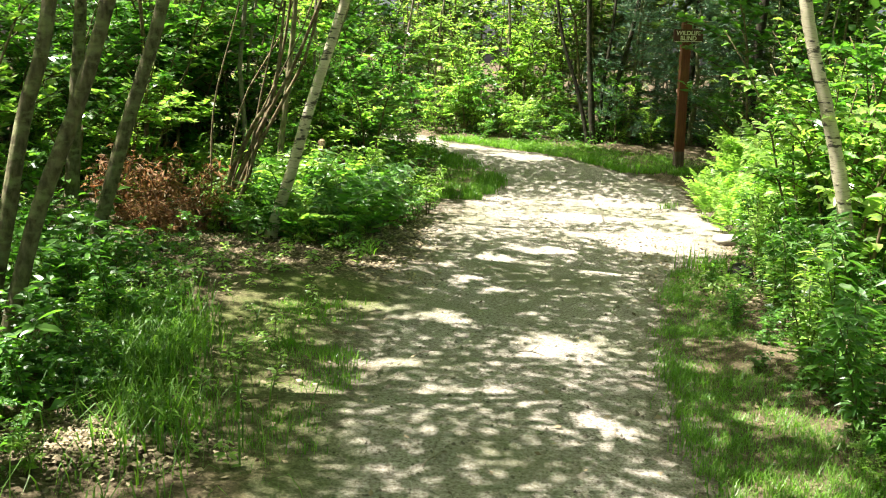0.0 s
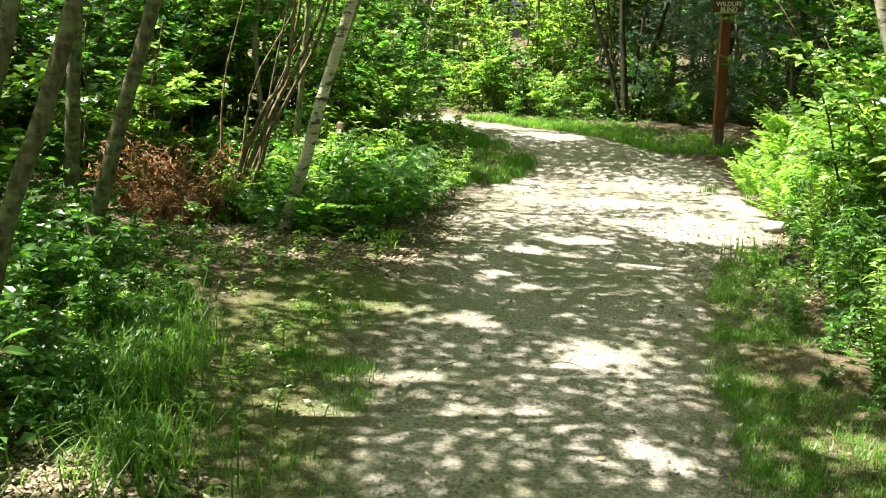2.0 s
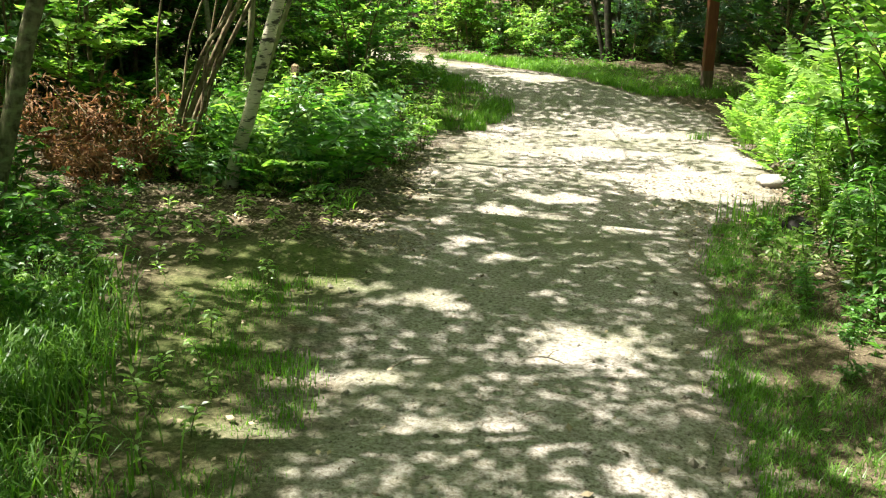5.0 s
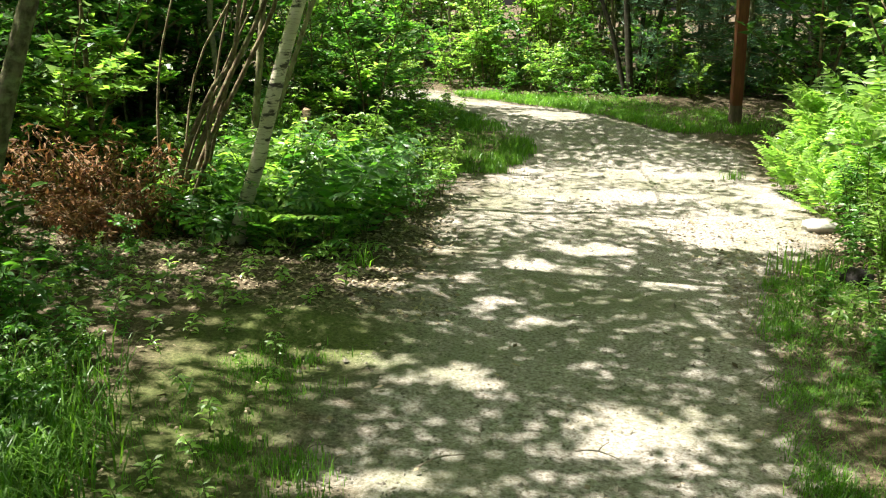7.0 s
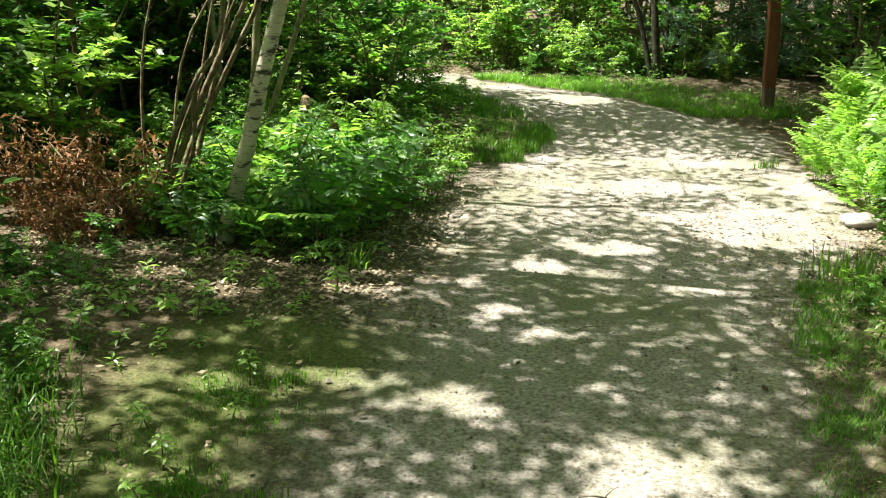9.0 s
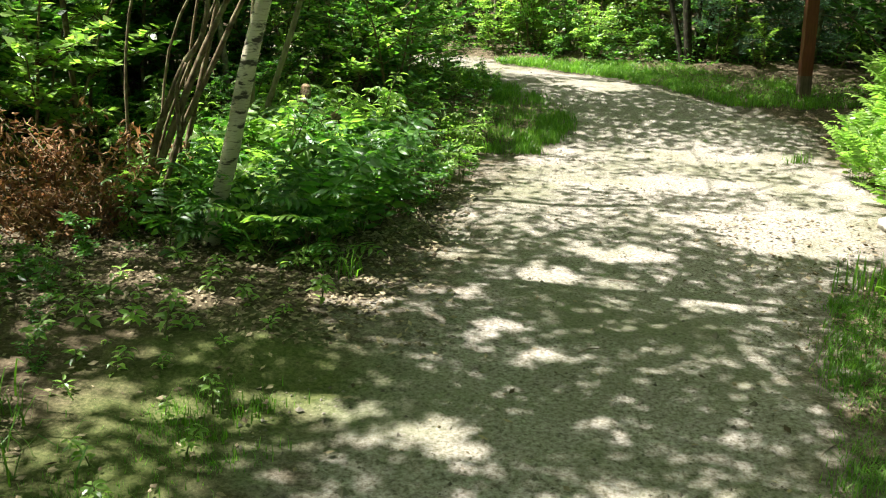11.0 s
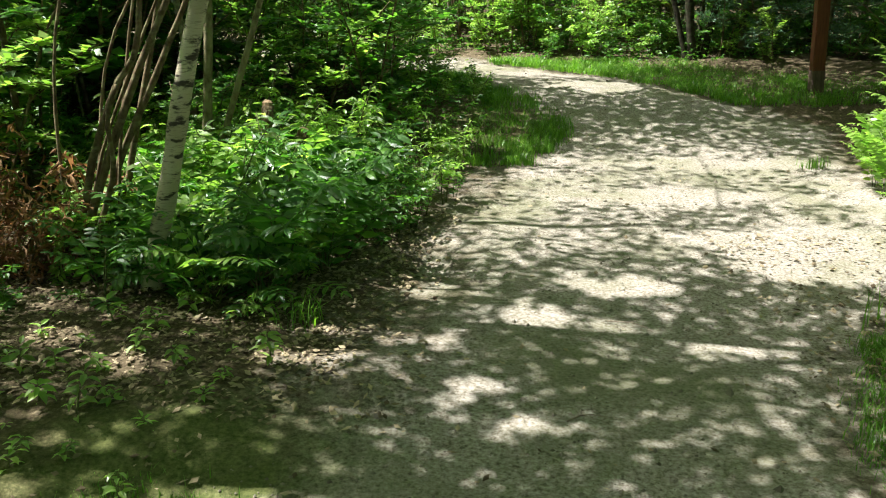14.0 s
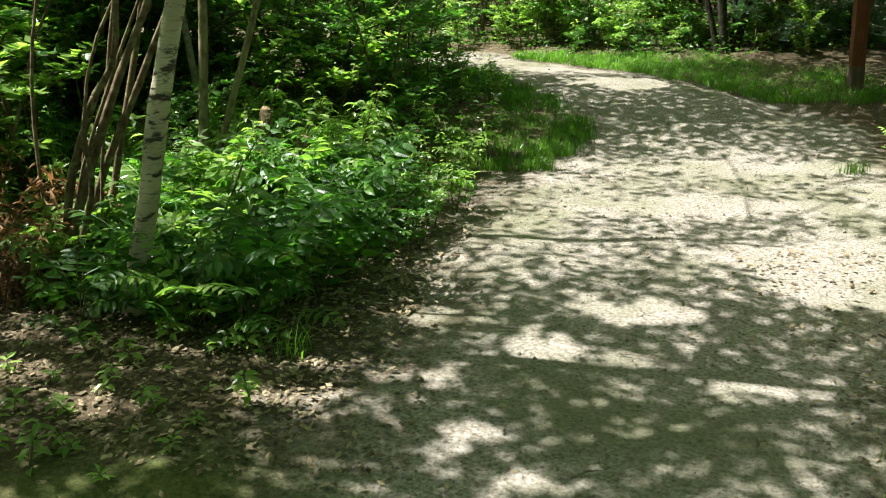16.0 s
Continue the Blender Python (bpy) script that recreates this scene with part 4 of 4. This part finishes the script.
def ground_cover():
    off = lambda a: (lambda x, y: inside_trail(x, y) < a)
    blades("grass", patchy(72000, 1.1, 2.5, 1.5, 6.7, 1, 1500, off(-0.02)), 0.02, 0.08, 0.0024, GRASS, 1, "short green grass on the trail's edge", 0.9)
    blades("grass", patchy(20000, 1.6, 2.4, 2.0, 6.0, 13, 520, off(-0.3)), 0.03, 0.12, 0.0026, GRASS, 13, "grass growing up to the weeds beside the trail", 0.9)
    blades("grass", patchy(15000, -1.6, -0.3, 1.8, 5.6, 2, 330, off(0.0)), 0.015, 0.06, 0.0024, GRASS, 2, "sparse short grass on mossy soil")
    blades("grass", np.concatenate([cloud(2300, -1.3, 3.95, 0.12, 0.27, 3), cloud(1300, -1.5, 4.5, 0.18, 0.3, 4), cloud(420, -1.05, 3.2, 0.1, 0.12, 5), cloud(260, -1.0, 3.0, 0.25, 0.5, 12)]), 0.07, 0.27, 0.0034, GRASS, 3, "tall tuft of green grass", 1.0, True)
    blades("grass", patchy(22000, -0.9, 1.1, 9.9, 13.4, 6, 520, lambda x, y: (inside_trail(x, y) < 0.1)), 0.03, 0.12, 0.004, GRASS, 6, "grass tongue at the bend of the trail")
    blades("grass", patchy(50000, 0.2, 4.6, 12.0, 15.0, 7, 2300, lambda x, y: inside_trail(x, y) < 0.0), 0.03, 0.11, 0.0045, GRASS, 7, "grass under the trees behind the bend", 0.9)
    blades("grass", cloud(60, 2.8, 10.0, 0.05, 0.04, 8), 0.06, 0.13, 0.004, GRASS, 8, "small grass tuft in the sand")
    blades("grass", cloud(160, 2.35, 6.85, 0.14, 0.1, 9), 0.08, 0.24, 0.004, GRASS, 9, "grass tuft beside a dark stump")
    blades("grass", cloud(90, -0.15, 10.45, 0.08, 0.06, 10), 0.15, 0.3, 0.008, GRASS, 10, "broad-bladed grass tuft at the trail's edge", 0.8)
    blades("grass", cloud(60, -0.42, 6.6, 0.06, 0.05, 11), 0.1, 0.25, 0.004, GRASS, 11, "thin grass tuft in leaf litter", 0.9)
    low_leaves()
    r = np.random.default_rng(5)
    n = 52000
    x, y = r.uniform(-6.5, 6.5, n), r.uniform(-3, 17, n)
    x[:15000], y[:15000] = r.uniform(-2.7, 0.15, 15000), r.uniform(5.75, 8.6, 15000)
    x[15000:17500], y[15000:17500] = r.normal(-1.2, 0.2, 2500), r.normal(3.05, 0.12, 2500)
    x[24000:31000], y[24000:31000] = r.uniform(1.6, 3.2, 7000), r.uniform(5.4, 8.2, 7000)
    d = inside_trail(x, y)
    keep = (d < -0.02) | (r.uniform(0, 1, n) < 0.16)
    keep &= ~((d < 0) & (x > 1.1) & (x < 2.0) & (y < 6.3) & (r.uniform(0, 1, n) < 0.7))
    x, y = x[keep], y[keep]
    P = np.stack([x, y, gz(x, y) + bumps(x, y) + r.uniform(0.004, 0.03, len(x)) + 0.05 * smooth(0.1, -1.0, inside_trail(x, y))], 1)
    s = r.uniform(0.013, 0.045, len(P))
    V, F = leaves(P, rand_dirs(r, len(P), -0.25, 0.25), unit(np.array([0, 0, 1.0]) + r.normal(0, 0.35, P.shape)), s, s * 0.6, r.uniform(-0.3, 0.4), 0.2)
    tagged(new("leaf_litter", mesh_of("leaf_litter", V, F, [LITTER])), "dry brown leaf litter on the forest floor", "leaf litter", "", "stuff")
    n = 30000
    x, y = r.uniform(-0.7, 3.2, n), 1.8 + 10.5 * r.uniform(0, 1, n) ** 1.4
    k = inside_trail(x, y) > -0.15
    x, y = x[k], y[k]
    rad = np.exp(r.normal(-5.45, 0.55, len(x)))
    O = np.array([(1, 0, -0.1), (-1, 0, -0.1), (0, 1, -0.1), (0, -1, -0.1), (0.1, 0.1, 0.75)])
    V = np.stack([x, y, gz(x, y) + bumps(x, y) * 0.7], 1)[:, None] + O * rad[:, None, None] * r.uniform(0.6, 1.3, (len(x), 5, 1))
    T = np.array([(0, 2, 4), (2, 1, 4), (1, 3, 4), (3, 0, 4)])
    F = (np.arange(len(x))[:, None, None] * 5 + T).reshape(-1, 3)
    tagged(new("gravel", mesh_of("gravel", V.reshape(-1, 3), F, [PEBBLE])), "small stones and crumbs of soil on the trail", "gravel", "", "stuff")


ground_cover()


# ---- signpost ----
def boxed(size, bevel=0.006):
    bm = bmesh.new()
    bmesh.ops.create_cube(bm, size=1.0)
    bmesh.ops.scale(bm, vec=size, verts=bm.verts)
    bmesh.ops.bevel(bm, geom=bm.edges[:], offset=bevel, segments=2, affect="EDGES")
    return bm


def from_bm(name, bm, mat):
    me = bpy.data.meshes.new(name)
    bm.to_mesh(me)
    bm.free()
    me.materials.append(mat)
    return me


def lettering(word, size):
    cu = bpy.data.curves.new("lettering", "FONT")
    cu.body, cu.size, cu.align_x, cu.align_y, cu.extrude, cu.offset = word, size, "CENTER", "CENTER", 0.002, size * 0.02
    ob = new("lettering", cu)
    me = bpy.data.meshes.new_from_object(ob.evaluated_get(bpy.context.evaluated_depsgraph_get()))
    bpy.data.objects.remove(ob)
    me.materials.clear()
    me.materials.append(CREAM)
    return me


def signpost():
    top = tagged(new("signpost"), "brown-red wooden signpost with a routed trail sign", "signpost")
    top.matrix_basis = pose(3.54, 12.46, 0.19, 0, -2.6, 0)
    bm = boxed((0.12, 0.12, 2.03))
    bmesh.ops.translate(bm, vec=(0, 0, 0.985), verts=bm.verts)
    post = part("post", from_bm("post", bm, PAINT), top)
    bm = boxed((0.126, 0.126, 0.30), 0.008)
    bmesh.ops.translate(bm, vec=(0, 0, 0.12), verts=bm.verts)
    part("post_foot", from_bm("post_foot", bm, WEATHERED), top, "faded grey-brown foot of the post")
    bm = boxed((0.12, 0.12, 0.05), 0.012)
    for v in bm.verts:
        if v.co.z > 0:
            v.co.x *= 0.35
            v.co.y *= 0.35
            v.co.z += 0.03
    c = part("post_cap", from_bm("post_cap", bm, PAINT_DARK), top)
    c.location = (0, 0, 2.022)
    bd = part("sign_board", from_bm("sign_board", boxed((0.40, 0.035, 0.17), 0.008), PAINT_DARK), top, "dark brown board with cream letters")
    bd.location = (0.005, -0.0815, 1.83)
    for word, z, s in (("WILDLIFE", 0.033, 0.078), ("BLIND", -0.036, 0.078)):
        t = part("lettering", lettering(word, s), bd, "cream painted letters")
        t.matrix_basis = pose(0, -0.0195, z, 90, 0, 0)
    bar = part("underline", from_bm("underline", boxed((0.37, 0.004, 0.008), 0.001), CREAM), bd, "cream painted line")
    bar.location = (0, -0.0175, -0.075)


signpost()


# ---- small things ----
def lump(name, x, y, size, mat, seed, label, category, sink=0.25):
    bm = bmesh.new()
    bmesh.ops.create_icosphere(bm, subdivisions=3, radius=1.0)
    off = Vector((seed * 3.7, seed * 1.3, 0))
    for v in bm.verts:
        v.co *= 1 + 0.28 * noise.noise(v.co * 1.3 + off) + 0.1 * noise.noise(v.co * 3.5 + off)
        v.co = Vector((v.co.x * size[0], v.co.y * size[1], v.co.z * size[2]))
    ob = tagged(new(name, from_bm(name, bm, mat)), label, category)
    ob.matrix_basis = pose(x, y, float(gz(x, y)) + size[2] * (1 - 2 * sink) * 0.6, 0, 0, seed * 40)
    ob.data.polygons.foreach_set("use_smooth", [True] * len(ob.data.polygons))


lump("rock", 2.84, 8.05, (0.15, 0.11, 0.07), ROCK, 5, "pale flat rock beside sunlit ferns", "rock")
lump("stump", 2.50, 6.68, (0.11, 0.09, 0.08), DARKROCK, 3, "low blackened wood stump in the grass", "stump")


def stub(x, y, h, r0, seed):
    top = tagged(new("stump"), "broken sapling stump with pale split wood", "stump")
    top.matrix_basis = pose(x, y, float(gz(x, y)), 0, 0, seed * 50)
    part("bark", mesh_of("bark", *tube(bend((0, 0, -0.02), (0.04, 0, h), 6, (0, 0, 0), 0.01, seed), np.linspace(r0 * 1.2, r0, 6), 9, seed, 0.06), [BARK_BROWN], True), top)
    part("split_wood", mesh_of("split_wood", *tube([(0.04, 0, h - 0.02), (0.042, 0.003, h + 0.015), (0.047, 0.006, h + 0.03)], [r0 * 0.95, r0 * 0.85, r0 * 0.5], 8, seed, 0.2), [CUTWOOD]), top, "pale split wood")


for k, (x, y, h) in enumerate(((-1.0, 8.3, 0.70), (-0.90, 8.1, 0.46), (-0.76, 8.4, 0.52))):
    stub(x, y, h, 0.035, k + 1)


def twig(x, y, ln, turn, seed, r0=0.005):
    top = tagged(new("twig"), "dry grey twig lying on the ground", "twig")
    top.matrix_basis = pose(x, y, float(gz(x, y)) + r0 + 0.006, 0, 0, turn)
    pts = bend((-ln / 2, 0, 0), (ln / 2, 0, 0), 7, (0, 0.05 * ln, 0.01), 0.012 * ln, seed)
    part("main_stem", mesh_of("main_stem", *tube(pts, np.linspace(r0, r0 * 0.4, 7), 6, seed), [TWIG], True), top)
    if seed % 2:
        part("side_shoot", mesh_of("side_shoot", *tube(bend(pts[3], pts[3] + [0.2 * ln, 0.17 * ln, 0.03], 4, (0, 0, 0), 0.004, seed), np.linspace(r0 * 0.6, r0 * 0.3, 4), 5, seed), [TWIG], True), top)


for k, (x, y, ln, turn) in enumerate(((0.08, 4.38, 0.20, 30), (0.62, 4.45, 0.16, -20), (0.55, 3.98, 0.12, 0), (-0.9, 5.95, 0.55, 8), (-0.5, 6.05, 0.35, -60), (1.5, 5.2, 0.2, 40), (-0.35, 4.45, 0.10, 10), (1.0, 6.75, 0.22, -30), (-1.25, 5.75, 0.6, 4), (0.1, 3.1, 0.15, 50), (0.75, 5.9, 0.14, 15))):
    twig(x, y, ln, turn, k, 0.004 if ln < 0.3 else 0.008)


def dead_branch():
    """Fallen pine boughs with brown needles and curled dead leaves."""
    for k, (x, y, s) in enumerate(((-2.1, 7.1, 0.95), (-2.32, 7.2, 0.8), (-1.88, 7.0, 0.7), (-2.05, 6.85, 0.6), (-1.82, 7.35, 0.75))):
        r = np.random.default_rng(90 + k)
        top = tagged(new("dead_bough"), "fallen bough with dry rust-brown leaves", "branch")
        top.matrix_basis = pose(x, y, 0.0, 0, 0, k * 70) @ Matrix.Scale(s, 4)
        for q in range(7):
            a, e = r.uniform(0, 6.28), r.uniform(0.25, 1.0)
            tip = np.array([math.cos(a) * 0.45, math.sin(a) * 0.45, 0.15 + 0.55 * e])
            pts = bend((math.cos(a) * 0.05, math.sin(a) * 0.05, 0.0), tip, 6, (0, 0, 0.12), 0.015, q)
            b = part("branch", mesh_of("branch", *tube(pts, np.linspace(0.009, 0.003, 6), 5, q), [BARK_BROWN], True), top)
            P = np.repeat(pts[1:], 16, 0) + r.normal(0, 0.05, (80, 3))
            V, F = leaves(P, rand_dirs(r, len(P), -1.0, 0.1), rand_dirs(r, len(P)), r.uniform(0.05, 0.13, len(P)), r.uniform(0.012, 0.03, len(P)), 0.5, 0.3)
            part("dry_leaves", mesh_of("dry_leaves", V, F, [DEAD]), b, "rust-brown dry leaves", "stuff")


dead_branch()
